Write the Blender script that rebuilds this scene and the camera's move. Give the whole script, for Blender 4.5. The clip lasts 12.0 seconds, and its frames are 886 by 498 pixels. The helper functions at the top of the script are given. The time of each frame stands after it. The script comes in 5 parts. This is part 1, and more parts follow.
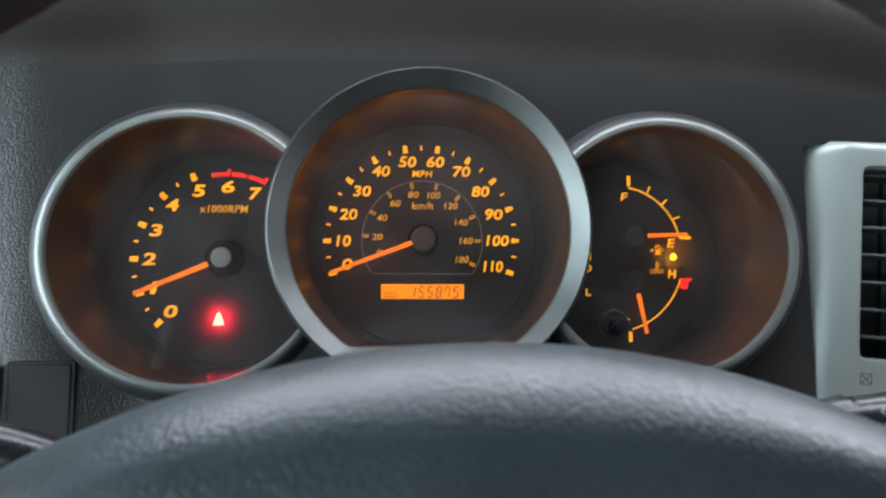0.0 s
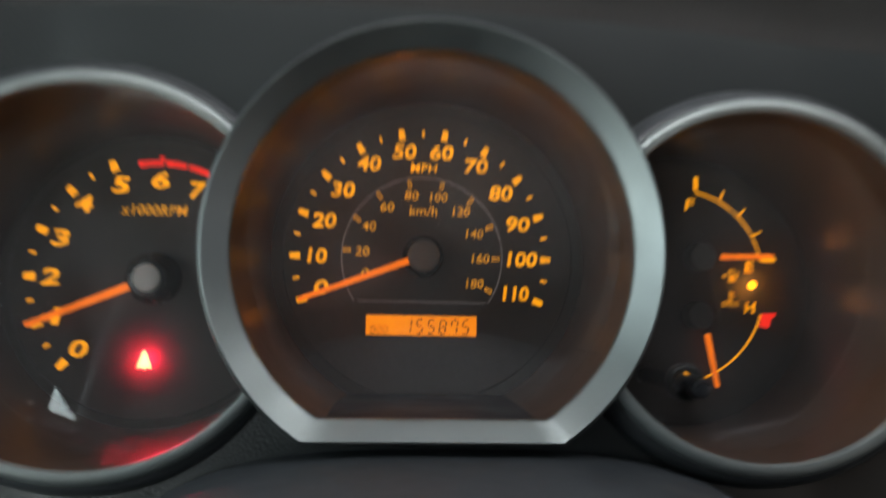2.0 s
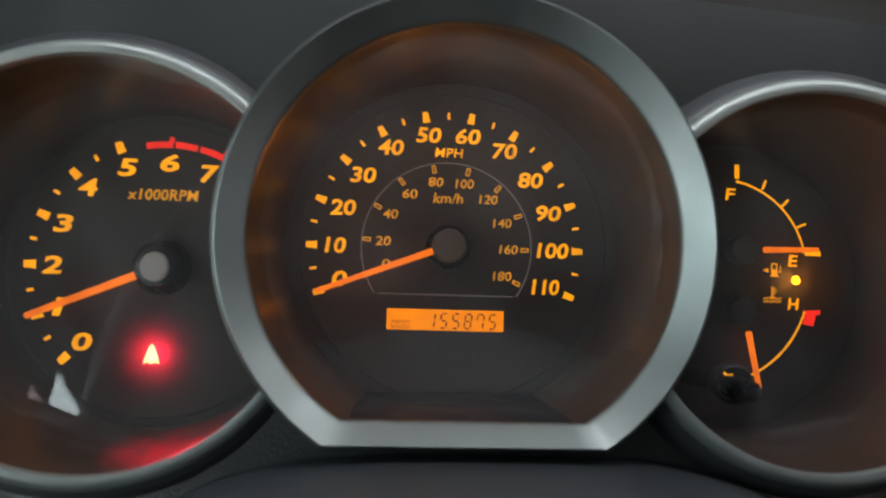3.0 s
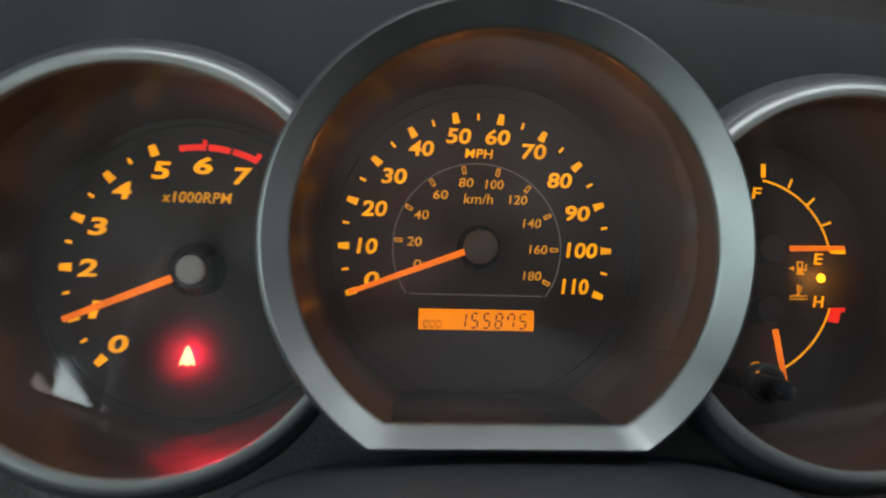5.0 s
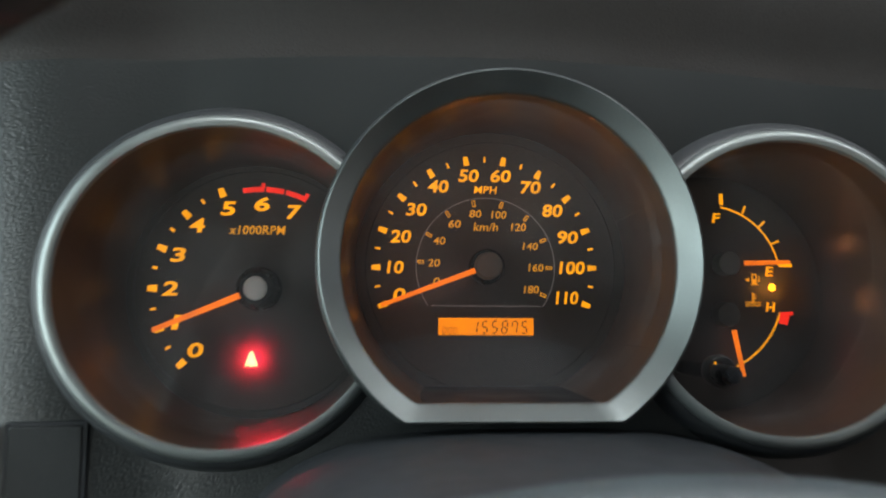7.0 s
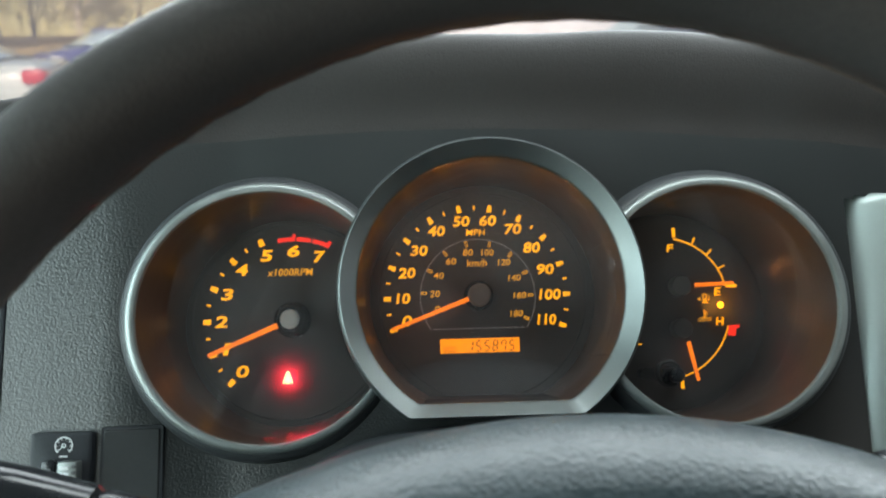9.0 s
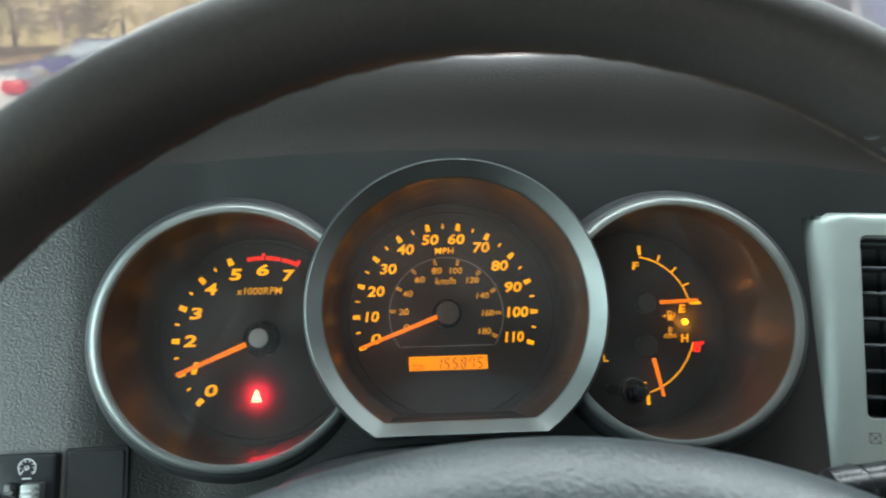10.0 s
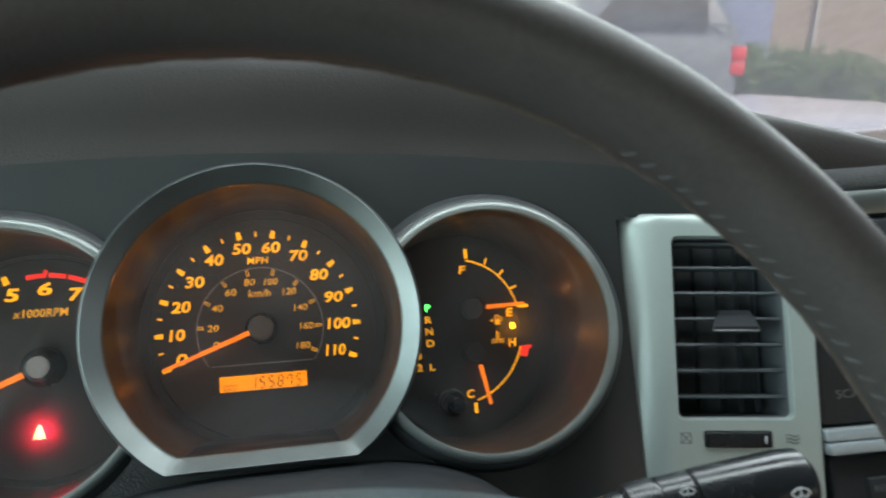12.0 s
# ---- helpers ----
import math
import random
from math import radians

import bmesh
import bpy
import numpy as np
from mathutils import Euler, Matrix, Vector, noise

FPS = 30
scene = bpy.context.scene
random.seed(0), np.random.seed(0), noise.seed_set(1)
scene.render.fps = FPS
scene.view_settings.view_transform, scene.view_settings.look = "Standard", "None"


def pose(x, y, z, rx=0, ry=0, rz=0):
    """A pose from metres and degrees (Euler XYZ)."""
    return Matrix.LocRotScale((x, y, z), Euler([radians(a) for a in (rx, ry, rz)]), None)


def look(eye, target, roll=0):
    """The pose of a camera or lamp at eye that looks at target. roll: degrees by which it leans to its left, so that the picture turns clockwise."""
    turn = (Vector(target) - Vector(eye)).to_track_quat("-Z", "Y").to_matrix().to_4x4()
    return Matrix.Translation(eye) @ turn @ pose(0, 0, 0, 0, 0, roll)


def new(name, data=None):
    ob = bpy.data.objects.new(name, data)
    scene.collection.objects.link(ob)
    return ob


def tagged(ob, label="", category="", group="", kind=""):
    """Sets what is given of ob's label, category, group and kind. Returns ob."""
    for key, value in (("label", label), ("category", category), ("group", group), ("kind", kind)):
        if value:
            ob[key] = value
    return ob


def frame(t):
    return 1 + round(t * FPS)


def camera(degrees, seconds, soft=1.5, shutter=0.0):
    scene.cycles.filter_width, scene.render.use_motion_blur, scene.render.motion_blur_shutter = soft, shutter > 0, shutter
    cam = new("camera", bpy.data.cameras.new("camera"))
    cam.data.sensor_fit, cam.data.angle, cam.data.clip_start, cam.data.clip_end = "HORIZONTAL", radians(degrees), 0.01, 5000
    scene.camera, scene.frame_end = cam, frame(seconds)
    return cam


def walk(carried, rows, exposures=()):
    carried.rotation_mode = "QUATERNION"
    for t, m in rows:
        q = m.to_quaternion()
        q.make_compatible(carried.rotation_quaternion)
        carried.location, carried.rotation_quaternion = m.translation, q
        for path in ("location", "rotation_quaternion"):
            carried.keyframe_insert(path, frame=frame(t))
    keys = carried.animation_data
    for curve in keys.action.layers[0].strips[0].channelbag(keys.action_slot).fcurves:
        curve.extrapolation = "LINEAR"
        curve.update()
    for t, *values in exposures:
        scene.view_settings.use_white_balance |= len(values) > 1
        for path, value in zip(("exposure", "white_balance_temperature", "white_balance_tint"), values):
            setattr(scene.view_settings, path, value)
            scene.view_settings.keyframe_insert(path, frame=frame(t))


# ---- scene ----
# All dashboard parts are laid out in centimetres along the axes of the instrument faces:
# x to the right, y away from the driver, z up along the faces, origin in the speedometer's centre.
H = 1.20
TILT = -25.5
CL = pose(0, 0, H, TILT)

cam = camera(63.0, 12.0, soft=2.0, shutter=0.9)
cam.data.dof.use_dof, cam.data.dof.focus_distance, cam.data.dof.aperture_fstop = True, 0.33, 14.0
PATH = [
    (0, (-1.235, -37.542, -4.464), (-1.111, -35.557, -4.252), -0.1),
    (0.2, (-1.373, -37.661, -4.187), (-1.226, -35.678, -3.971), -0.09),
    (0.5, (-1.568, -37.691, -3.834), (-1.404, -35.709, -3.618), 0.1),
    (0.8, (-1.607, -37.695, -3.825), (-1.435, -35.716, -3.6), 0.15),
    (1, (-1.657, -37.632, -3.698), (-1.482, -35.652, -3.477), 0.3),
    (1.3, (-1.364, -36.645, -3.91), (-1.189, -34.667, -3.68), 0.37),
    (1.5, (-1.369, -35.365, -3.95), (-1.197, -33.386, -3.719), 0.6),
    (1.6, (-1.507, -34.291, -3.365), (-1.351, -32.312, -3.122), 0.71),
    (1.7, (-1.577, -32.653, -2.833), (-1.427, -30.675, -2.58), 0.7),
    (1.8, (-1.511, -30.985, -2.344), (-1.367, -29.004, -2.11), 0.84),
    (1.9, (-1.421, -29.478, -1.967), (-1.272, -27.493, -1.775), 1.0),
    (2, (-1.268, -28.273, -1.981), (-1.12, -26.285, -1.818), 1.1),
    (2.2, (-1.652, -26.498, -2.422), (-1.497, -24.508, -2.286), 1.19),
    (2.3, (-1.842, -26.336, -2.445), (-1.696, -24.346, -2.313), 1.23),
    (2.5, (-1.938, -26.403, -2.36), (-1.796, -24.414, -2.21), 1.5),
    (2.7, (-1.636, -26.387, -2.218), (-1.497, -24.398, -2.066), 1.57),
    (3, (-2.035, -26.538, -1.975), (-1.891, -24.549, -1.832), 1.6),
    (3.2, (-2.229, -26.712, -1.85), (-2.088, -24.722, -1.707), 1.65),
    (4.8, (-3.124, -26.23, -1.377), (-2.97, -24.238, -1.276), 1.43),
    (5, (-3.386, -26.674, -1.506), (-3.227, -24.683, -1.4), 1.3),
    (5.2, (-3.549, -27.286, -1.37), (-3.393, -25.295, -1.267), 1.27),
    (5.5, (-3.322, -26.984, -1.502), (-3.159, -24.993, -1.403), 1.1),
    (5.7, (-3.663, -27.181, -1.428), (-3.493, -25.19, -1.328), 0.98),
    (6, (-3.405, -27.76, -1.652), (-3.237, -25.771, -1.53), 0.8),
    (6.2, (-3.552, -28.774, -1.597), (-3.385, -26.786, -1.458), 0.68),
    (6.5, (-4.052, -30.214, -1.518), (-3.896, -28.226, -1.369), 0.6),
    (6.7, (-4.189, -30.907, -1.758), (-4.037, -28.92, -1.596), 0.43),
    (7, (-4.263, -32.404, -2.189), (-4.119, -30.417, -2.006), 0.3),
    (7.2, (-4.309, -33.402, -2.794), (-4.173, -31.416, -2.602), 0.1),
    (8.8, (-3.388, -38.996, -3.276), (-3.306, -37.018, -2.995), -1.45),
    (9, (-3.246, -39.398, -3.298), (-3.174, -37.421, -3.0), -1.6),
    (9.2, (-3.224, -39.55, -3.289), (-3.141, -37.576, -2.975), -1.76),
    (9.5, (-3.156, -39.41, -3.296), (-3.061, -37.439, -2.973), -1.8),
    (9.7, (-2.862, -39.64, -3.07), (-2.761, -37.67, -2.742), -1.95),
    (10, (-2.375, -39.897, -2.969), (-2.26, -37.927, -2.643), -1.9),
    (10.2, (-2.305, -39.646, -2.931), (-2.164, -37.676, -2.61), -2.09),
    (10.5, (-1.706, -39.207, -2.725), (-1.513, -37.241, -2.409), -2.5),
    (10.7, (-1.008, -39.172, -2.429), (-0.779, -37.211, -2.111), -2.89),
    (11, (-0.242, -38.848, -2.32), (0.011, -36.886, -2.025), -3.3),
    (11.2, (0.153, -38.721, -1.968), (0.433, -36.761, -1.688), -3.63),
    (11.5, (1.242, -38.246, -1.386), (1.567, -36.292, -1.111), -4.2),
    (11.7, (1.507, -38.062, -1.506), (1.873, -36.116, -1.231), -4.41),
    (12, (1.604, -38.33, -1.768), (2.022, -36.393, -1.496), -4.7),
]
walk(cam, [(t, CL @ look(Vector(eye) * 0.01, Vector(target) * 0.01, roll)) for t, eye, target, roll in PATH],
     exposures=[(0, 0.27, 6850, 27), (1.4, 0.27, 6850, 27), (2.0, -0.05, 7250, 25), (6.3, -0.05, 7250, 25), (7.2, 0.05, 7200, 22), (8.8, 0.35, 6950, 15), (12, 0.35, 6950, 15)])

# ---- light ----
world = bpy.data.worlds.new("sky")
scene.world = world
world.use_nodes = True
wn = world.node_tree.nodes
sky = wn.new("ShaderNodeTexSky")
sky.sky_type = "NISHITA"
sky.sun_disc = False
sky.sun_elevation = radians(38)
sky.sun_rotation = radians(183)
sky.dust_density = 3.0
world.node_tree.links.new(sky.outputs[0], wn["Background"].inputs[0])
wn["Background"].inputs[1].default_value = 0.15

sun = new("sun", bpy.data.lights.new("sun", "SUN"))
sun.data.energy, sun.data.angle, sun.data.color = 2.2, radians(14), (1.0, 0.94, 0.84)
sun.matrix_world = look((0.5, -9, 8), (0, 0, 0))


# daylight through the car's window openings, with an added fill lamp under the headliner
for nm, co, target, wide, high, watts in (
    ("window_light_left", (-0.57, -0.44, 1.35), (0.5, -0.44, 1.25), 0.86, 0.46, 6.2),
    ("window_light_left_rear", (-0.57, -1.38, 1.35), (0.5, -1.38, 1.25), 0.42, 0.46, 4.0),
    ("window_light_right", (1.29, -0.33, 1.35), (0.0, -0.33, 1.25), 0.66, 0.46, 0.6),
    ("window_light_right_rear", (1.29, -1.22, 1.35), (0.0, -1.22, 1.25), 0.7, 0.46, 0.2),
    ("window_light_tail", (0.36, -2.69, 1.35), (0.36, 0.0, 1.25), 1.6, 0.44, 0.3),
    ("window_light_screen", (0.36, 0.235, 1.53), (0.36, -0.315, 1.03), 1.5, 0.3, 10.0),
    # added fill without a source, for the ring's foot and the wheel rim
    ("overhead_fill", (0.2, -0.075, 1.648), (0.2, -0.0749, 0.5), 0.8, 0.1, 2.7),
):
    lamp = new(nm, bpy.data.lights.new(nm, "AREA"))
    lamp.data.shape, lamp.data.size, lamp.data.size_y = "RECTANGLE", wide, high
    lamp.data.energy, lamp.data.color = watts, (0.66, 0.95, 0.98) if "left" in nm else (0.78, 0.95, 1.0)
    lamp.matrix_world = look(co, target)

# ---- materials ----
def nodes_of(name):
    m = bpy.data.materials.new(name)
    m.use_nodes = True
    t = m.node_tree
    return m, t, t.nodes["Principled BSDF"]


def surface(name, color, rough=0.5, metal=0.0, vary=0.15, scale=40.0, fine=400.0, bump=0.0, bump_scale=900.0, cells=False,
            rough_vary=0.1, coat=0.0, spec=0.5, per_object=0.0, depth=0.0006, fade=False):
    """A plain material with cloudy and grainy variation of colour and gloss, and a fine relief."""
    m, t, b = nodes_of(name)
    co = t.nodes.new("ShaderNodeTexCoord")
    n1, n2 = t.nodes.new("ShaderNodeTexNoise"), t.nodes.new("ShaderNodeTexNoise")
    n1.inputs["Scale"].default_value, n2.inputs["Scale"].default_value = scale, fine
    n1.inputs["Detail"].default_value = 5
    for n in (n1, n2):
        t.links.new(co.outputs["Object"], n.inputs["Vector"])
    mix = t.nodes.new("ShaderNodeMath")
    mix.operation = "ADD"
    t.links.new(n1.outputs["Fac"], mix.inputs[0])
    t.links.new(n2.outputs["Fac"], mix.inputs[1])
    last = mix.outputs[0]
    if per_object:
        info, add = t.nodes.new("ShaderNodeObjectInfo"), t.nodes.new("ShaderNodeMath")
        add.operation = "MULTIPLY_ADD"
        add.inputs[1].default_value = per_object
        t.links.new(info.outputs["Random"], add.inputs[0])
        t.links.new(last, add.inputs[2])
        last = add.outputs[0]
    span = t.nodes.new("ShaderNodeMapRange")
    span.inputs["From Min"].default_value, span.inputs["From Max"].default_value = 0.55, 1.45
    span.inputs["To Min"].default_value, span.inputs["To Max"].default_value = 1 - vary, 1 + vary
    t.links.new(last, span.inputs["Value"])
    tint = t.nodes.new("ShaderNodeVectorMath")
    tint.operation = "SCALE"
    tint.inputs[0].default_value = color
    t.links.new(span.outputs[0], tint.inputs["Scale"])
    t.links.new(tint.outputs[0], b.inputs["Base Color"])
    gloss = t.nodes.new("ShaderNodeMapRange")
    gloss.inputs["From Min"].default_value, gloss.inputs["From Max"].default_value = 0.3, 0.7
    gloss.inputs["To Min"].default_value, gloss.inputs["To Max"].default_value = max(0.02, rough - rough_vary), min(1, rough + rough_vary)
    t.links.new(n1.outputs["Fac"], gloss.inputs["Value"])
    t.links.new(gloss.outputs[0], b.inputs["Roughness"])
    b.inputs["Metallic"].default_value = metal
    b.inputs["Coat Weight"].default_value = coat
    b.inputs["Specular IOR Level"].default_value = spec
    if bump:
        relief = t.nodes.new("ShaderNodeBump")
        relief.inputs["Strength"].default_value = min(1.0, bump)
        relief.inputs["Distance"].default_value = depth
        if cells:
            warp = t.nodes.new("ShaderNodeTexNoise")
            warp.inputs["Scale"].default_value = bump_scale * 0.6
            t.links.new(co.outputs["Object"], warp.inputs["Vector"])
            push = t.nodes.new("ShaderNodeVectorMath")
            push.operation = "MULTIPLY_ADD"
            push.inputs[1].default_value = (0.45 / bump_scale,) * 3
            t.links.new(warp.outputs["Color"], push.inputs[0])
            t.links.new(co.outputs["Object"], push.inputs[2])
            v = t.nodes.new("ShaderNodeTexVoronoi")
            v.feature = "SMOOTH_F1"
            v.inputs["Scale"].default_value = bump_scale
            v.inputs["Smoothness"].default_value = 0.6
            t.links.new(push.outputs[0], v.inputs["Vector"])
            inv = t.nodes.new("ShaderNodeMath")
            inv.operation = "SUBTRACT"
            inv.inputs[0].default_value = 1.0
            t.links.new(v.outputs["Distance"], inv.inputs[1])
            t.links.new(inv.outputs[0], relief.inputs["Height"])
        else:
            n3 = t.nodes.new("ShaderNodeTexNoise")
            n3.inputs["Scale"].default_value = bump_scale
            n3.inputs["Detail"].default_value = 3
            t.links.new(co.outputs["Object"], n3.inputs["Vector"])
            t.links.new(n3.outputs["Fac"], relief.inputs["Height"])
        if fade:
            # the moulded grain runs out towards the gauges and returns below them
            sep, across, down, most = (t.nodes.new("ShaderNodeSeparateXYZ"), t.nodes.new("ShaderNodeMapRange"), t.nodes.new("ShaderNodeMapRange"), t.nodes.new("ShaderNodeMath"))
            t.links.new(co.outputs["Object"], sep.inputs[0])
            low = t.nodes.new("ShaderNodeMath")
            low.operation = "MULTIPLY_ADD"
            low.inputs[1].default_value = 0.5
            t.links.new(sep.outputs["X"], low.inputs[0])
            t.links.new(sep.outputs["Z"], low.inputs[2])
            for node, out, lo, hi in ((across, "X", -0.095, -0.15), (down, "Z", -0.045, -0.065)):
                node.interpolation_type = "SMOOTHSTEP"
                node.inputs["From Min"].default_value, node.inputs["From Max"].default_value = lo, hi
                node.inputs["To Min"].default_value, node.inputs["To Max"].default_value = 0.12 * bump, bump
                t.links.new(sep.outputs["X"] if out == "X" else low.outputs[0], node.inputs["Value"])
                t.links.new(node.outputs[0], most.inputs[0 if out == "X" else 1])
            most.operation = "MAXIMUM"
            t.links.new(most.outputs[0], relief.inputs["Strength"])
        t.links.new(relief.outputs[0], b.inputs["Normal"])
    return m


def lit(name, color, strength, vary=0.25):
    """A marking lit from behind, slightly uneven."""
    m, t, b = nodes_of(name)
    b.inputs["Base Color"].default_value = (color[0] * 0.4, color[1] * 0.4, color[2] * 0.4, 1)
    b.inputs["Roughness"].default_value = 0.5
    b.inputs["Emission Color"].default_value = (*color, 1)
    co, n, r = t.nodes.new("ShaderNodeTexCoord"), t.nodes.new("ShaderNodeTexNoise"), t.nodes.new("ShaderNodeMapRange")
    n.inputs["Scale"].default_value = 130
    t.links.new(co.outputs["Object"], n.inputs["Vector"])
    t.links.new(n.outputs["Fac"], r.inputs["Value"])
    r.inputs["From Min"].default_value, r.inputs["From Max"].default_value = 0.3, 0.7
    r.inputs["To Min"].default_value, r.inputs["To Max"].default_value = strength * (1 - vary), strength * (1 + vary)
    t.links.new(r.outputs[0], b.inputs["Emission Strength"])
    return m


def clear(name, tint=(1, 1, 1), ior=1.45, rough=0.02, smear=0.0, veil=0.02, patch=0.7, film_type="ShaderNodeBsdfDiffuse"):
    """A thin clear pane: it lets light straight through and mirrors by its angle."""
    m, t, b = nodes_of(name)
    t.nodes.remove(b)
    out = t.nodes["Material Output"]
    pane, shine, both, fres = (t.nodes.new("ShaderNodeBsdfTransparent"), t.nodes.new("ShaderNodeBsdfGlossy"),
                               t.nodes.new("ShaderNodeMixShader"), t.nodes.new("ShaderNodeFresnel"))
    pane.inputs["Color"].default_value = (*tint, 1)
    shine.inputs["Roughness"].default_value = rough
    fres.inputs["IOR"].default_value = ior
    t.links.new(fres.outputs[0], both.inputs[0])
    t.links.new(pane.outputs[0], both.inputs[1])
    t.links.new(shine.outputs[0], both.inputs[2])
    # a pale film that lays haze over what lies behind the pane
    haze, film, dn, dc, dr = (t.nodes.new(film_type), t.nodes.new("ShaderNodeMixShader"), t.nodes.new("ShaderNodeTexNoise"),
                              t.nodes.new("ShaderNodeTexCoord"), t.nodes.new("ShaderNodeMapRange"))
    haze.inputs["Color"].default_value = (0.8, 0.8, 0.82, 1)
    dn.inputs["Scale"].default_value, dn.inputs["Detail"].default_value = 28, 8
    dr.inputs["From Min"].default_value, dr.inputs["From Max"].default_value = 0.3, 0.75
    dr.inputs["To Min"].default_value, dr.inputs["To Max"].default_value = veil * (1 - patch), veil * (1 + patch)
    t.links.new(dc.outputs["Object"], dn.inputs["Vector"])
    t.links.new(dn.outputs["Fac"], dr.inputs["Value"])
    t.links.new(dr.outputs[0], film.inputs[0])
    t.links.new(both.outputs[0], film.inputs[1])
    t.links.new(haze.outputs[0], film.inputs[2])
    t.links.new(film.outputs[0], out.inputs["Surface"])
    if smear:
        co, n, r = t.nodes.new("ShaderNodeTexCoord"), t.nodes.new("ShaderNodeTexNoise"), t.nodes.new("ShaderNodeMapRange")
        n.inputs["Scale"].default_value = 35
        n.inputs["Detail"].default_value = 6
        t.links.new(co.outputs["Object"], n.inputs["Vector"])
        t.links.new(n.outputs["Fac"], r.inputs["Value"])
        r.inputs["From Min"].default_value, r.inputs["From Max"].default_value = 0.45, 0.75
        r.inputs["To Min"].default_value, r.inputs["To Max"].default_value = rough, rough + smear
        t.links.new(r.outputs[0], shine.inputs["Roughness"])
    return m


ORANGE = (1.0, 0.41, 0.003)
M_GRAIN = surface("grained dash plastic", (0.012, 0.0148, 0.0152), 0.38, spec=0.7, vary=0.1, scale=30, fine=700, bump=0.32, bump_scale=1050, cells=True, rough_vary=0.015, depth=0.0006, fade=True)
M_VISOR = surface("charcoal visor skin", (0.031, 0.028, 0.027), 0.62, spec=0.32, vary=0.12, scale=18, fine=500, bump=0.25, bump_scale=1200, cells=True)
M_DASH = surface("soft dash skin", (0.055, 0.055, 0.058), 0.75, spec=0.3, vary=0.15, scale=18, fine=500, bump=0.5, bump_scale=900, cells=True)
M_SMOOTH = surface("smooth dark plastic", (0.02, 0.023, 0.026), 0.6, spec=0.25, vary=0.15, scale=50)
M_SILVER = surface("satin silver paint", (0.16, 0.178, 0.175), 0.42, metal=1.0, vary=0.06, scale=60, fine=1500, rough_vary=0.06)
M_LIP = surface("satin silver lip", (0.25, 0.275, 0.27), 0.45, metal=0.75, vary=0.06, scale=60)
M_SURROUND = surface("charcoal ring surround", (0.03, 0.033, 0.036), 0.45, vary=0.12, scale=50, fine=800)
M_RINGSIDE = surface("dull grey ring flank", (0.19, 0.205, 0.2), 0.45, metal=0.75, vary=0.08, scale=60)
M_VENTSILVER = surface("satin grey-green trim paint", (0.32, 0.375, 0.36), 0.33, metal=0.3, vary=0.04, scale=50, fine=1200, rough_vary=0.02)
M_BARS = surface("satin silver button", (0.3, 0.34, 0.36), 0.45, metal=0.2, vary=0.05, scale=60)
# the amber spill on the black tubes is put into a brown base colour
M_TUBE = surface("black gauge tube with amber glow in colour", (0.042, 0.026, 0.021), 0.36, vary=0.2, scale=60, rough_vary=0.05)
M_FACE = surface("matt black dial", (0.05, 0.041, 0.037), 0.55, vary=0.25, scale=60, fine=900)
M_KNOB = surface("dark grey needle cap", (0.17, 0.168, 0.165), 0.42, vary=0.1)
M_GROMMET = surface("dark grey rubber", (0.012, 0.012, 0.0125), 0.5, vary=0.15)
M_KNOBLIGHT = surface("light grey needle cap", (0.93, 0.94, 0.92), 0.4, vary=0.05)
M_BLACK = surface("gloss black plastic", (0.012, 0.013, 0.015), 0.22, vary=0.2)
M_SATINBLACK = surface("satin black plastic", (0.012, 0.014, 0.017), 0.5, spec=0.3, vary=0.2, bump=0.15, bump_scale=1500)
M_BLANK = surface("charcoal switch cover", (0.017, 0.019, 0.02), 0.55, spec=0.3, vary=0.15, bump=0.2, bump_scale=1500)
M_LEATHER = surface("black wheel leather", (0.046, 0.041, 0.039), 0.52, spec=0.35, vary=0.2, scale=25, fine=500, bump=0.15, bump_scale=1100, cells=True)
M_PAD = surface("grained airbag cover", (0.027, 0.043, 0.049), 0.4, vary=0.25, scale=35, fine=400, bump=0.42, bump_scale=640, cells=True, rough_vary=0.06)
M_STITCH = surface("grey stitching thread", (0.06, 0.06, 0.06), 0.8, vary=0.2, scale=400, bump=0.5, bump_scale=4000)
# tan puts the warm glint along the rim's inner edge into the thread
M_SEAM = surface("tan thread with glint in colour", (0.075, 0.052, 0.043), 0.6, vary=0.75, scale=60, fine=500)
M_SLAT = surface("dark vent plastic", (0.05, 0.06, 0.068), 0.55, spec=0.3, vary=0.15)
M_CAVITY = surface("black vent cavity", (0.08, 0.09, 0.1), 0.7)
M_PRINT = surface("pale grey print", (0.5, 0.52, 0.53), 0.6, vary=0.1)
M_PRINTDIM = surface("worn grey print", (0.075, 0.08, 0.083), 0.6, vary=0.2)
M_PRINTDARK = surface("dark grey moulded sign", (0.12, 0.13, 0.125), 0.6, vary=0.15)
M_LIT = lit("amber backlight", ORANGE, 1.0)
M_LITDIM = lit("dim amber backlight", (0.95, 0.42, 0.015), 0.62)
M_NEEDLE = lit("orange needle", (1.0, 0.21, 0.008), 0.9, 0.2)
M_RED = lit("red backlight", (1.0, 0.03, 0.015), 0.85)
M_WARN = lit("red warning lamp", (1.0, 0.36, 0.13), 4.5, 0.1)
M_AMBERLAMP = lit("amber warning lamp", (1.0, 0.5, 0.02), 3.0, 0.1)
M_GREEN = lit("green backlight", (0.05, 0.9, 0.12), 3.0)
M_LCD = lit("amber display", (1.0, 0.29, 0.0), 0.95, 0.06)
M_LCDINK = surface("display segment", (0.1, 0.03, 0.002), 0.5)
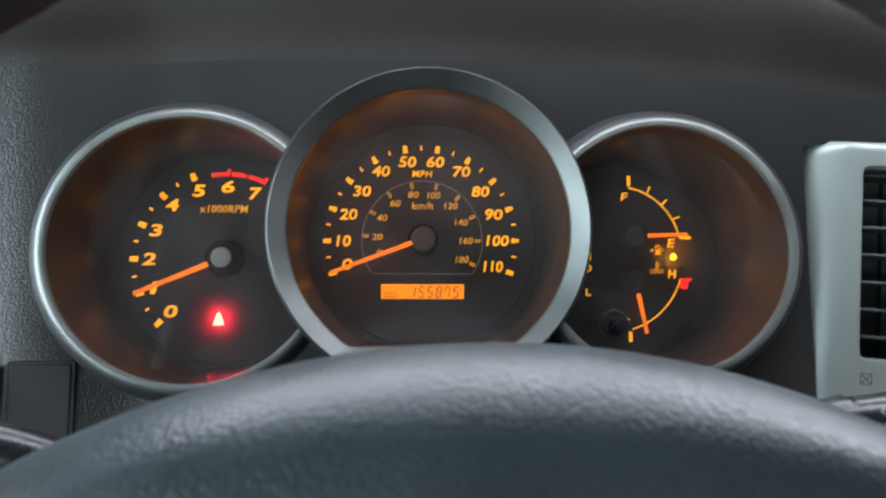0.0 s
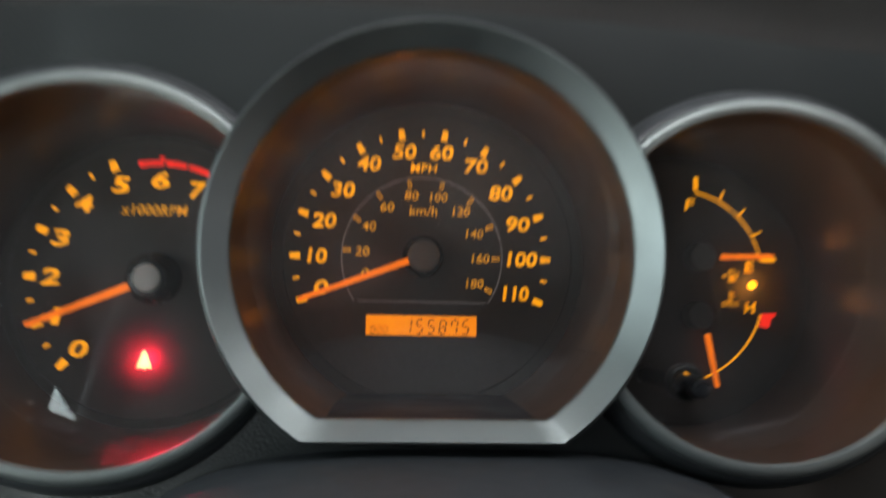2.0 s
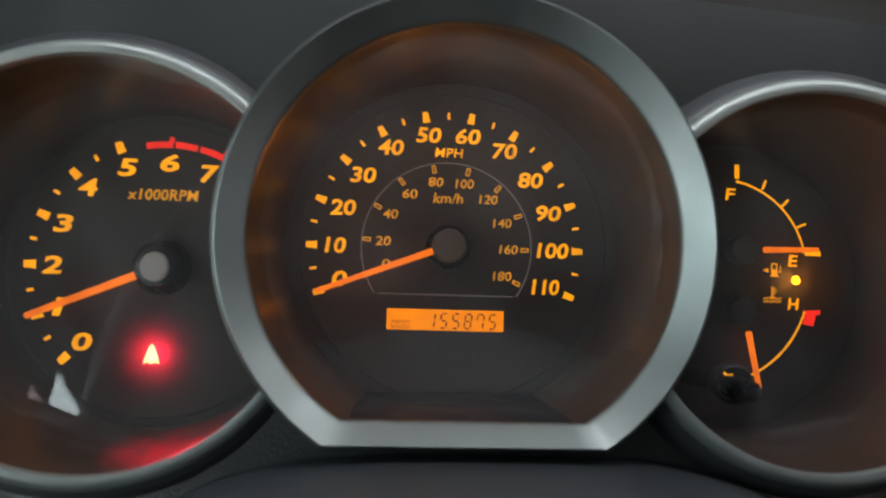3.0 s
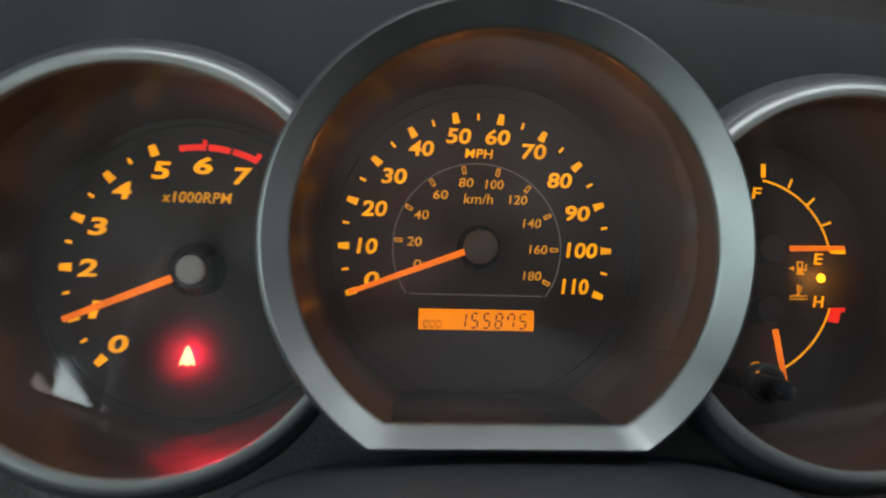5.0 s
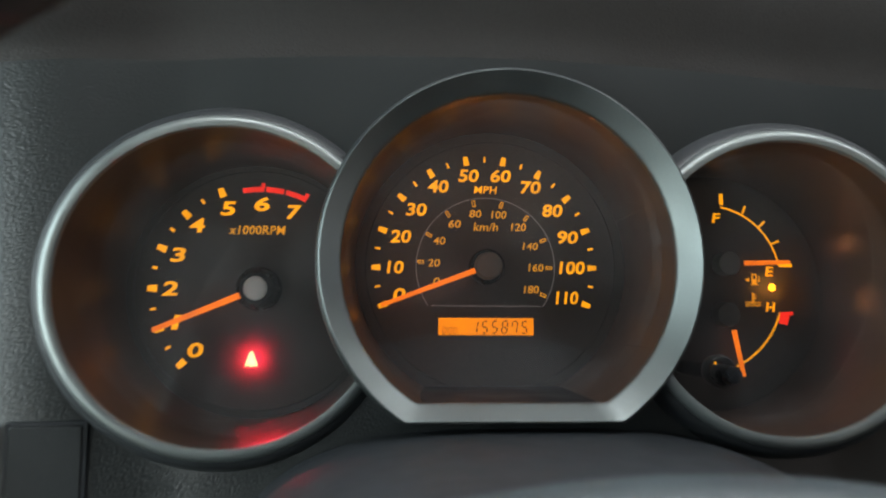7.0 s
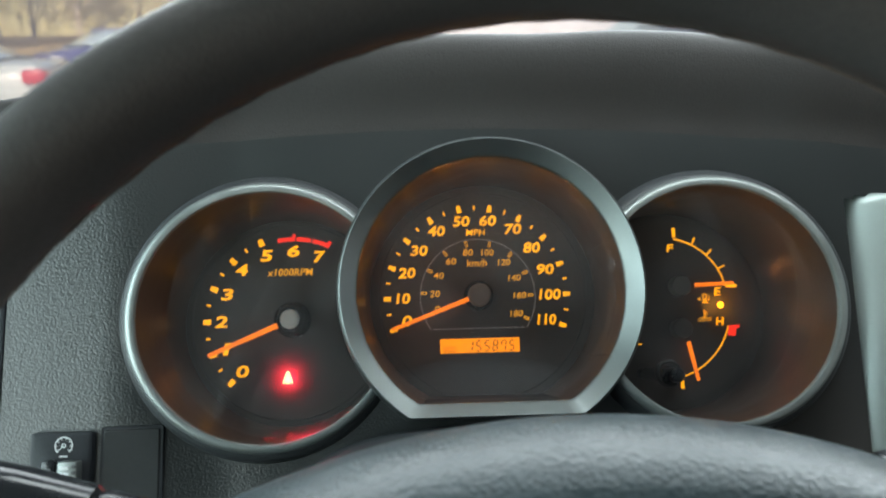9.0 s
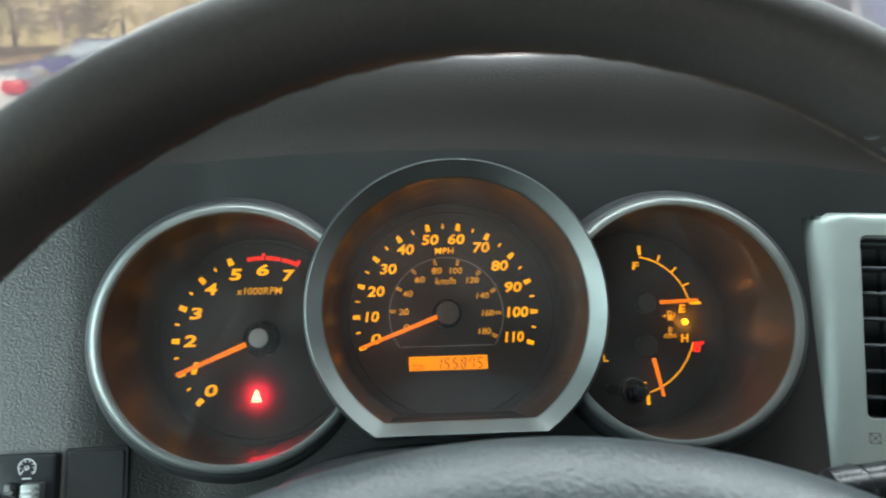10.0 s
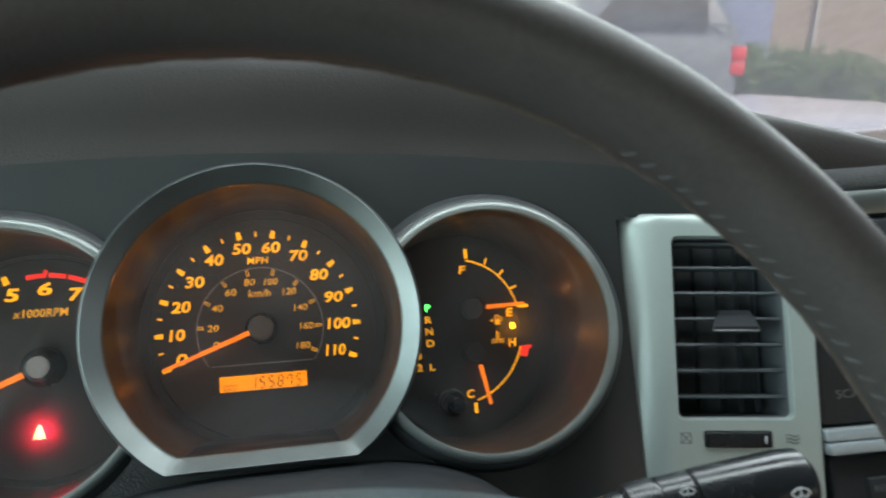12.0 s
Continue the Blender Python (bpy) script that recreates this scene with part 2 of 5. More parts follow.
M_HAIR = lit("pale scale line", (0.42, 0.4, 0.38), 0.22)
# the film puts the camera's veiling glare over the dark dials
M_LENS = clear("gauge lens", ior=1.75, rough=0.015, smear=0.1, veil=0.028)


# ---- mesh tools ----
def part(name, bm, material, parent, label="", unit=0.01, smooth=True, flat_angle=40):
    """Links a bmesh as one mesh object under a thing or a part."""
    if unit != 1:
        bmesh.ops.scale(bm, vec=(unit,) * 3, verts=bm.verts)
    bmesh.ops.recalc_face_normals(bm, faces=bm.faces)
    me = bpy.data.meshes.new(name)
    if smooth:
        for f in bm.faces:
            f.smooth = True
        lim = math.cos(radians(flat_angle))
        for e in bm.edges:
            if len(e.link_faces) == 2 and e.link_faces[0].normal.dot(e.link_faces[1].normal) < lim:
                e.smooth = False
    bm.to_mesh(me)
    bm.free()
    me.materials.append(material)
    ob = new(name, me)
    if parent:
        ob.parent = parent
    if label:
        ob["label"] = label
    return ob


def again(ob, parent, m):
    """The same mesh once more, as a part of its own."""
    o = new(ob.name.split(".")[0], ob.data)
    o.parent, o.matrix_local = parent, m
    return o


def thing(name, label, category, m=None, group="", kind=""):
    e = new(name)
    e.empty_display_size = 0.02
    e.matrix_world = CL if m is None else m
    return tagged(e, label, category, group, kind)


def box(x0, x1, y0, y1, z0, z1, bevel=0.0, segs=2, bm=None):
    own = bmesh.new()
    bmesh.ops.create_cube(own, size=1)
    for v in own.verts:
        v.co = Vector((x0 + (v.co.x + 0.5) * (x1 - x0), y0 + (v.co.y + 0.5) * (y1 - y0), z0 + (v.co.z + 0.5) * (z1 - z0)))
    if bevel:
        bmesh.ops.bevel(own, geom=own.edges[:], offset=bevel, segments=segs, profile=0.5, affect="EDGES", clamp_overlap=True)
    if bm is None:
        return own
    join(bm, own)
    return bm


def join(bm, other, m=None):
    if m is not None:
        bmesh.ops.transform(other, matrix=m, verts=other.verts)
    me = bpy.data.meshes.new("joined")
    other.to_mesh(me)
    other.free()
    bm.from_mesh(me)
    bpy.data.meshes.remove(me)
    return bm


def loops(rows, closed_rows=False, cap_first=False, cap_last=False, closed=True):
    """A skin over rows of points of equal length."""
    bm = bmesh.new()
    vs = [[bm.verts.new(p) for p in row] for row in rows]
    n = len(rows[0])
    pairs = list(zip(vs, vs[1:])) + ([(vs[-1], vs[0])] if closed_rows else [])
    for a, b in pairs:
        for i in range(n if closed else n - 1):
            j = (i + 1) % n
            bm.faces.new((a[i], a[j], b[j], b[i]))
    if cap_first:
        bm.faces.new(vs[0])
    if cap_last:
        bm.faces.new(vs[-1])
    return bm


def circle(cx, y, cz, r, n=96, a0=0.0):
    return [(cx + r * math.cos(a0 + 2 * math.pi * i / n), y, cz + r * math.sin(a0 + 2 * math.pi * i / n)) for i in range(n)]


def lathe(cx, cz, profile, n=96, closed_rows=False, cap_first=False, cap_last=False):
    """Turns (radius, y) pairs about an axis along y."""
    return loops([circle(cx, y, cz, r, n) for r, y in profile], closed_rows, cap_first, cap_last)


def dshape(cx, cz, r, flat, y, n=96, m=16):
    """A circle with a flat bottom at the height flat."""
    a = math.asin((flat - cz) / r)
    arc = [(cx + r * math.cos(a + (math.pi - 2 * a) * i / n), y, cz + r * math.sin(a + (math.pi - 2 * a) * i / n)) for i in range(n + 1)]
    x0, x1 = arc[-1][0], arc[0][0]
    return arc + [(x0 + (x1 - x0) * i / m, y, flat) for i in range(1, m)]


def rrect(x0, x1, z0, z1, r, y, n=6):
    pts = []
    for cx, cz, s in ((x1 - r, z1 - r, 0), (x0 + r, z1 - r, 90), (x0 + r, z0 + r, 180), (x1 - r, z0 + r, 270)):
        for i in range(n + 1):
            a = radians(s + 90 * i / n)
            pts.append((cx + r * math.cos(a), y, cz + r * math.sin(a)))
    return pts


def prism(pts, y0, y1):
    """A flat outline (x, z) given thickness from y0 to y1."""
    return loops([[(x, y0, z) for x, z in pts], [(x, y1, z) for x, z in pts]], cap_first=True, cap_last=True)


def tube(points, radii, n=14, caps=True):
    """A round bar along points with a radius at each."""
    pts = [Vector(p) for p in points]
    rows = []
    side = None
    for i, p in enumerate(pts):
        d = (pts[min(i + 1, len(pts) - 1)] - pts[max(i - 1, 0)]).normalized()
        if side is None:
            side = d.orthogonal().normalized()
        side = (side - d * side.dot(d)).normalized()
        up = d.cross(side)
        r = radii if isinstance(radii, (int, float)) else radii[i]
        rows.append([tuple(p + (side * math.cos(2 * math.pi * k / n) + up * math.sin(2 * math.pi * k / n)) * r) for k in range(n)])
    return loops(rows, cap_first=caps, cap_last=caps)


def arc_band(cx, cz, r, w, a0, a1, y0, y1, n=48):
    """A curved bar on a dial, from angle a0 to a1 in degrees."""
    rows = []
    for i in range(n + 1):
        a = radians(a0 + (a1 - a0) * i / n)
        c, s = math.cos(a), math.sin(a)
        rows.append([(cx + (r + dr) * c, y, cz + (r + dr) * s) for dr, y in ((-w / 2, y0), (w / 2, y0), (w / 2, y1), (-w / 2, y1))])
    return loops(rows, cap_first=True, cap_last=True)


def bar_at(cx, cz, r0, r1, w0, w1, angle, y0, y1):
    """A straight radial bar on a dial."""
    a = radians(angle)
    d, s = Vector((math.cos(a), math.sin(a))), Vector((-math.sin(a), math.cos(a)))
    c = Vector((cx, cz))
    pts = [c + d * r0 - s * w0 / 2, c + d * r1 - s * w1 / 2, c + d * r1 + s * w1 / 2, c + d * r0 + s * w0 / 2]
    return prism([tuple(p) for p in pts], y0, y1)


def letters(text, x, y, z, size, wide=1.15, shear=0.22, bold=0.02, thick=0.02, turn=0.0, space=1.0, span=None):
    """Raised lettering facing the driver, centred on (x, z), its capitals about size high, span wide."""
    cu = bpy.data.curves.new("letters", "FONT")
    cu.body, cu.align_x, cu.align_y = text, "CENTER", "CENTER"
    cu.size, cu.shear, cu.offset, cu.extrude, cu.resolution_u, cu.space_character = 1.0, shear, bold, 0.5, 3, space
    ob = bpy.data.objects.new("letters", cu)
    me = bpy.data.meshes.new_from_object(ob)
    bm = bmesh.new()
    bm.from_mesh(me)
    bpy.data.objects.remove(ob)
    bpy.data.curves.remove(cu)
    bpy.data.meshes.remove(me)
    zs = [v.co.y for v in bm.verts]
    xs = [v.co.x for v in bm.verts]
    mid, high, cx = (max(zs) + min(zs)) / 2, max(zs) - min(zs), (max(xs) + min(xs)) / 2
    k = size / high
    if span:
        wide = span / ((max(xs) - min(xs)) * k)
    for v in bm.verts:
        v.co = Vector(((v.co.x - cx) * k * wide, -v.co.z * thick, (v.co.y - mid) * k))
    bmesh.ops.transform(bm, matrix=Matrix.Translation((x, y, z)) @ Matrix.Rotation(radians(-turn), 4, "Y"), verts=bm.verts)
    return bm


# seven-bar digits of the display
SEGS = {"0": "abcdef", "1": "bc", "5": "acdfg", "7": "abcf", "8": "abcdefg", "O": "abcdef", "D": "abcdef"}


def seven(ch, x, z, w, h, y, lean=0.14, t=0.06):
    bars = {"a": (0, 1, 1, 1), "d": (0, 0, 1, 0), "g": (0, .5, 1, .5), "f": (0, .5, 0, 1), "b": (1, .5, 1, 1), "e": (0, 0, 0, .5), "c": (1, 0, 1, .5)}
    bm = bmesh.new()
    for s in SEGS[ch]:
        ax, az, bx, bz = bars[s]
        p, q = Vector((x + ax * w + az * h * lean, z + az * h)), Vector((x + bx * w + bz * h * lean, z + bz * h))
        d = (q - p).normalized()
        n = Vector((-d.y, d.x)) * t / 2
        p, q = p + d * t * 0.35, q - d * t * 0.35
        pts = [p, p + d * t / 2 + n, q - d * t / 2 + n, q, q - d * t / 2 - n, p + d * t / 2 - n]
        join(bm, prism([tuple(v) for v in pts], y, y - 0.01))
    return bm


def smooth_step(a, b, v):
    k = min(1.0, max(0.0, (v - a) / (b - a)))
    return k * k * (3 - 2 * k)


# ---- the dashboard ----
RINGS = ((0.08, -0.16, 6.5), (-10.1, -1.15, 5.85), (10.4, -1.07, 5.65))


def panel_y(x, z):
    return -5.5 - 1.0 * smooth_step(-11.5, -17.5, x) - 0.5 * smooth_step(12, 16.5, x)


def brow(x):
    """Height of the visor's lower edge over the gauges."""
    return 7.7 - 0.0036 * (x + 1) ** 2


dashboard = thing("dashboard", "charcoal grey grained plastic dashboard with an overhanging instrument visor", "dashboard", kind="structure")


def face_panel():
    bm = bmesh.new()
    nx, nz = 220, 110
    grid = []
    for i in range(nx + 1):
        x = -21.6 + (30 + 21.6) * i / nx
        lo, hi = -15.0, brow(x)
        col = []
        for k in range(nz + 1):
            z = lo + (hi - lo) * k / nz
            col.append(bm.verts.new((x, panel_y(x, z) + 1.6 * (1 - smooth_step(0, 0.05, k / nz)), z)))
        grid.append(col)
    for i in range(nx):
        for k in range(nz):
            q = (grid[i][k], grid[i + 1][k], grid[i + 1][k + 1], grid[i][k + 1])
            c = sum((v.co for v in q), Vector()) / 4
            inside = any((c.x - a) ** 2 + (c.z - b) ** 2 < r * r for a, b, r in RINGS)
            if c.x > 17.3 and c.z < 3.8:
                continue
            if inside and not (c.z < -5.75 and abs(c.x - 0.2) < 4.2 and (c.x + 10.1) ** 2 + (c.z + 1.15) ** 2 > 34 and (c.x - 10.4) ** 2 + (c.z + 1.07) ** 2 > 31.5):
                continue
            bm.faces.new(q)
    bm.verts.ensure_lookup_table()
    bmesh.ops.delete(bm, geom=[v for v in bm.verts if not v.link_faces], context="VERTS")
    return bm


part("face_panel", face_panel(), M_GRAIN, dashboard, "grained grey plastic panel round the gauges")


def visor():
    """Rises out of the panel, bulges towards the driver and rolls back over the gauges."""
    profile = ((0.6, -0.5), (0.06, -0.25), (0.0, 0.0), (-0.04, 0.35), (-0.14, 0.75), (-0.32, 1.2), (-0.58, 1.7), (-0.86, 2.2), (-1.08, 2.7), (-1.2, 3.2), (-1.14, 3.65), (-0.9, 4.05),
               (-0.5, 4.36), (0.1, 4.6), (1.0, 4.78), (2.4, 4.86), (5, 4.6), (9, 3.7), (15, 2.0), (21, 0.2))
    rows = []
    for i in range(137):
        x = -24 + 68 * i / 136
        tuck = 1.0 - 0.3 * smooth_step(15, 26, x)
        left = 1.0 - 0.42 * smooth_step(-9, -19, x)
        lift = 0.33 + 0.4 * smooth_step(2, 9, x)
        rows.append([(x, panel_y(x, 0) + dy, brow(x) + dz * tuck * left + lift * smooth_step(1.2, 4.3, dz)) for dy, dz in profile])
    return loops(rows, closed=False)


part("visor", visor(), M_VISOR, dashboard, "soft dark visor arching over the gauges", flat_angle=75)

# the dash top runs on level behind the visor and over the middle of the car
TOP = pose(0, 0, H, 0)
dash_top = thing("dash_top", "dark grey soft plastic dashboard top below the windscreen", "dashboard", TOP, kind="structure")


def top_sheet():
    rows = []
    for i in range(41):
        x = -55 + 185 * i / 40
        row = []
        for y, z in ((9, -8), (9, 3.0), (10, 5.0), (13, 5.9), (22, 5.6), (40, 3.4), (62, 0.4), (66, -1.2)):
            bump = 3.2 * math.exp(-((x - 0) / 17) ** 2) * (y > 3)
            row.append((x, y + 0.0009 * (x - 35) ** 2 * (y < 50), z + bump - 0.0002 * (x - 30) ** 2 - 4.0 * smooth_step(28, 60, x) * (y > 9.5)))
        rows.append(row)
    return loops(rows, closed=False)


part("top_skin", top_sheet(), M_DASH, dash_top, flat_angle=60)

# the dark cover of the steering column below the gauges
column = thing("steering_column", "dark smooth plastic steering column cover", "column cover")


def shroud():
    rows = []
    for y, s in ((-2.5, 0.98), (-3.2, 1.0), (-8, 1.0), (-14, 0.96), (-18, 0.9), (-18.8, 0.8)):
        rows.append([(0.9 + 11.0 * s * math.copysign(abs(math.cos(a)) ** 0.62, math.cos(a)), y, -14.0 + 7.66 * s * math.copysign(abs(math.sin(a)) ** 0.62, math.sin(a)))
                     for a in (2 * math.pi * k / 96 for k in range(96))])
    return loops(rows, cap_first=True, cap_last=True)


part("shroud", shroud(), M_SMOOTH, column)
part("column_back", box(-16, 18, 1.5, 3.5, -24, -7.0, 0.3), M_SMOOTH, column, "dark recess behind the column")


# ---- gauges ----
def ring_skin(cx, cz, flat=None, r=7.2, band=0.95, front=-6.95, back=-4.6):
    """A flat bright band with rounded lips and a flank that falls back to the panel."""
    prof = ((r + 0.16, back, 0.1), (r + 0.08, front + 0.85, 0.06), (r, front + 0.28, 0), (r - 0.07, front + 0.1, -0.05), (r - 0.16, front + 0.04, -0.1), (r - band + 0.1, front + 0.6, -band + 0.28),
            (r - band + 0.03, front + 0.66, -band + 0.23), (r - band, front + 0.74, -band + 0.2), (r - band, front + 0.9, -band + 0.2))
    if flat is None:
        return loops([circle(cx, y, cz, q, 128) for q, y, _ in prof])
    return loops([dshape(cx, cz, q, flat - f, y, 128, 12) for q, y, f in prof])


def outside_speedo(bm, r=6.85):
    """Cuts away what would reach into the speedometer's ring."""
    gone = [f for f in bm.faces if (lambda c: math.hypot(c.x - 0.08, c.z + 0.16) < r)(f.calc_center_median())]
    bmesh.ops.delete(bm, geom=gone, context="FACES")
    return bm


def swung(bm, cx, slope):
    """Turns a pod's front towards the driver: y falls off across x."""
    for v in bm.verts:
        v.co.y += slope * (v.co.x - cx) * smooth_step(-1.0, -6.0, v.co.y)
    return bm


def needle(cx, cz, y, angle, r0, r1, w0, w1, parent):
    bm = bar_at(cx, cz, r0, r1, w0, w1, angle, y, y - 0.14)
    bmesh.ops.bevel(bm, geom=[e for e in bm.edges], offset=0.03, segments=1, affect="EDGES", clamp_overlap=True)
    part("needle", bm, M_NEEDLE, parent, "orange lit needle")


# speedometer
speedo = thing("speedometer", "round speedometer in a silver ring with amber figures", "gauge")
part("ring", ring_skin(0.16, -0.14, -5.98, 7.08, 0.87), M_SILVER, speedo, "satin silver ring with a flat foot")
part("tube", loops([dshape(0.16 + 0.14 * smooth_step(-6, 0, y), -0.14 + 0.18 * smooth_step(-6, 0, y), r, f, y, 128, 12) for r, f, y in ((6.22, -5.36, -6.1), (6.22, -5.36, -5.0), (6.2, -5.37, -2.5), (6.16, -5.38, 0.12), (5.2, -4.8, 0.16))]), M_TUBE, speedo, "black tube wall, brown glow in its colour")
part("tube_foot", box(-3.05, 3.4, -6.0, 0.08, -5.42, -5.33, 0.03, 1), M_SATINBLACK, speedo, "black foot of the tube")
face = part("dial_face", loops([dshape(0.3, 0.05, r, f, y, 96, 12) for r, f, y in ((6.14, -5.4, 0.1), (5.72, -5.36, 0.1), (5.66, -5.34, 0.04), (0.5, -0.3, 0.04))], cap_last=True), M_FACE, speedo, "black dial face")


def mph(v):
    return 200.7 - 2.007 * v


for v in range(0, 111, 5):
    big = v % 10 == 0
    bm = bar_at(0, 0, 4.72 if big else 4.8, 5.12 if big else 5.05, 0.27 if big else 0.1, 0.2 if big else 0.08, mph(v), 0.035, 0.015)
    part("tick", bm, M_LIT, face, smooth=False)
for v in range(0, 111, 10):
    r = 3.99 if v >= 100 else 4.24 if 40 <= v <= 70 else 4.06
    a = radians(mph(v) - (2.5 if v == 0 else 0))
    part("figure", letters(str(v), r * math.cos(a), 0.02, r * math.sin(a), 0.58, shear=0.12, bold=0.022, span={0: 0.54, 10: 0.76, 100: 1.2, 110: 1.04}.get(v, 0.94)), M_LIT, face, smooth=False)
for v in range(20, 181, 20):
    angle = 201 - 1.258 * v
    r = {20: 2.33, 80: 2.46, 100: 2.47, 140: 2.29, 160: 2.33, 180: 2.34}.get(v, 2.39)
    a = radians(angle)
    part("small_figure", letters(str(v), r * math.cos(a), 0.02, r * math.sin(a), 0.34, shear=0.1, bold=0.006, span=0.55 if v < 100 else 0.69), M_LITDIM, face, smooth=False)
    for k in (-1, 1):
        part("small_tick", bar_at(0.055 * k * -math.sin(a), 0.055 * k * math.cos(a), 2.78, 3.06, 0.04, 0.04, angle, 0.035, 0.018), M_LITDIM, face, smooth=False)
    for r in (2.79, 3.04):
        part("small_tick", bar_at(0, 0, r, r + 0.04, 0.14, 0.14, angle, 0.035, 0.018), M_LITDIM, face, smooth=False)
part("small_figure", letters("0", 2.29 * math.cos(radians(197)), 0.02, 2.29 * math.sin(radians(197)), 0.34, shear=0.1, bold=0.006, span=0.3), M_LITDIM, face, smooth=False)
part("unit_sign", letters("MPH", 0.02, 0.02, 3.53, 0.34, shear=0.12, bold=0.01, space=1.06, span=1.06), M_LIT, face, smooth=False)
part("unit_sign", letters("km/h", 0.03, 0.02, 1.83, 0.38, shear=0.12, bold=0.0, span=1.1), M_LITDIM, face, smooth=False)


def scale_line():
    bm = arc_band(0.03, 0, 3.15, 0.035, 214, -34, 0.035, 0.02, 90)
    for p, q in (((-2.58, -1.76), (2.64, -1.76)),):
        join(bm, box(p[0] + 0.12, q[0] - 0.12, 0.02, 0.035, p[1] - 0.018, p[1] + 0.018))
    return bm


part("scale_line", scale_line(), M_HAIR, face, "thin pale line round the inner scale", smooth=False)
display = part("odometer", box(-2.1, 2.2, 0.0, 0.06, -3.06, -2.3, 0.02, 1), M_LCD, face, "glowing amber odometer display")
for i, ch in enumerate("155875"):
    part("digit", seven(ch, -0.62 + 0.45 * i, -2.97, 0.23, 0.53, -0.012, 0.13, 0.06), M_LCDINK, display, smooth=False)
for i, ch in enumerate("ODO"):
    part("small_digit", seven(ch, -1.92 + 0.24 * i, -2.98, 0.15, 0.25, -0.012, 0.1, 0.04), M_LCDINK, display, smooth=False)
needle(0, 0, -0.55, 200.7, 0.55, 4.98, 0.24, 0.17, speedo)
part("needle_cap", lathe(0.05, 0, ((0.62, 0.0), (0.62, -0.5), (0.6, -0.97), (0.53, -1.08), (0.3, -1.12)), 40, cap_last=True), M_KNOB, speedo, "dark grey needle cap")
part("cap_collar", lathe(0.05, 0, ((0.8, 0.02), (0.78, -0.45), (0.72, -0.55), (0.6, -0.55)), 40), M_BLACK, speedo, "clear black collar")


def lens_skin(cx, cz, r, y_low, y_high, flat=None, sag=0.0):
    """A bowed pane, upright at its foot and leaning towards the driver higher up."""
    rows = []
    for k in range(9):
        q = r * (1 - k / 8.6)
        ring = circle(cx, 0, cz, q, 96) if flat is None else dshape(cx, cz, q, cz + (flat - cz) * q / r, 0, 84, 12)
        rows.append([(x, y_low + (y_high - y_low) * (h := max(0.0, (z - cz + r) / (2 * r))) ** 1.7 + sag * r * h * (1 - h), z) for x, _, z in ring])
    return loops(rows, cap_last=True)


lens = part("lens", lens_skin(0.16, -0.12, 6.19, -4.6, -5.6, -5.34), M_LENS, speedo, "clear pane with a pale veil")
lens.visible_shadow = False

# tachometer
TX, TZ, TY = -9.88, -1.1, -0.7
tach = thing("tachometer", "round tachometer in a thin silver ring with amber figures", "gauge")


def thin_ring(cx, cz, r, front, slope):
    prof = ((r + 1.02, -4.6), (r + 0.94, front + 1.0), (r + 0.78, front + 0.55), (r + 0.58, front + 0.3), (r + 0.46, front + 0.24), (r + 0.42, front + 0.3))
    return outside_speedo(swung(lathe(cx, cz, prof, 160), cx, slope))


def bright_lip(cx, cz, r, front, slope):
    prof = ((r + 0.46, front + 0.34), (r + 0.45, front + 0.2), (r + 0.38, front + 0.07), (r + 0.24, front - 0.02), (r + 0.1, front - 0.02), (r + 0.03, front), (r, front + 0.08), (r, front + 0.25))
    return outside_speedo(swung(lathe(cx, cz, prof, 160), cx, slope))


part("ring", thin_ring(-10.08, -1.16, 5.69, -6.5, 0.11), M_SURROUND, tach, "dark plastic surround of the ring")
part("ring_lip", bright_lip(-10.08, -1.16, 5.69, -6.5, 0.11), M_LIP, tach, "bright silver lip")
part("tube", outside_speedo(swung(lathe(-10.08, -1.16, ((5.7, -6.3), (5.7, -4.5), (5.6, -2.5), (5.45, -0.6), (4.9, -0.55)), 160), -10.08, 0.11), 6.3), M_TUBE, tach, "black tube wall, brown glow in its colour")
tface = part("dial_face", outside_speedo(lathe(-10.0, -1.12, ((5.68, -0.62), (5.2, -0.62), (5.14, -0.68), (4.8, -0.68), (4.5, -0.68), (4.2, -0.68), (3.9, -0.68), (3.5, -0.68), (0.5, -0.68)), 160, cap_last=True), 6.3), M_FACE, tach, "black dial face")


def rpm(v):
    return 225 - 22.5 * v


for v in range(0, 11):
    big = v % 2 == 0
    bm = bar_at(TX, TZ, 4.32 if big else 4.42, 4.72 if big else 4.65, 0.3 if big else 0.12, 0.24 if big else 0.1, rpm(v / 2), TY - 0.005, TY - 0.02)
    part("tick", bm, M_LIT, tface, smooth=False)
for v in range(0, 8):
    a = radians(rpm(v))
    r = (3.7, 3.76, 3.78, 3.78, 3.87, 3.77, 3.7, 3.64)[v]
    part("figure", letters(str(v), TX + r * math.cos(a), TY - 0.02, TZ + r * math.sin(a), 0.62, shear=0.12, bold=0.026, span=0.4 if v == 1 else 0.66), M_LIT, tface, smooth=False)
for a0, a1 in ((101, 89), (87.8, 77.6), (76.5, 64)):
    part("red_arc", arc_band(TX, TZ, 4.35, 0.22, a0, a1, TY - 0.005, TY - 0.02, 12), M_RED, tface, "red arc segment", smooth=False)
for a0 in (89.6, 64.8):
    part("red_tick", bar_at(TX, TZ, 4.4, 4.62, 0.17, 0.17, a0, TY - 0.006, TY - 0.022), M_RED, tface, "red tick", smooth=False)
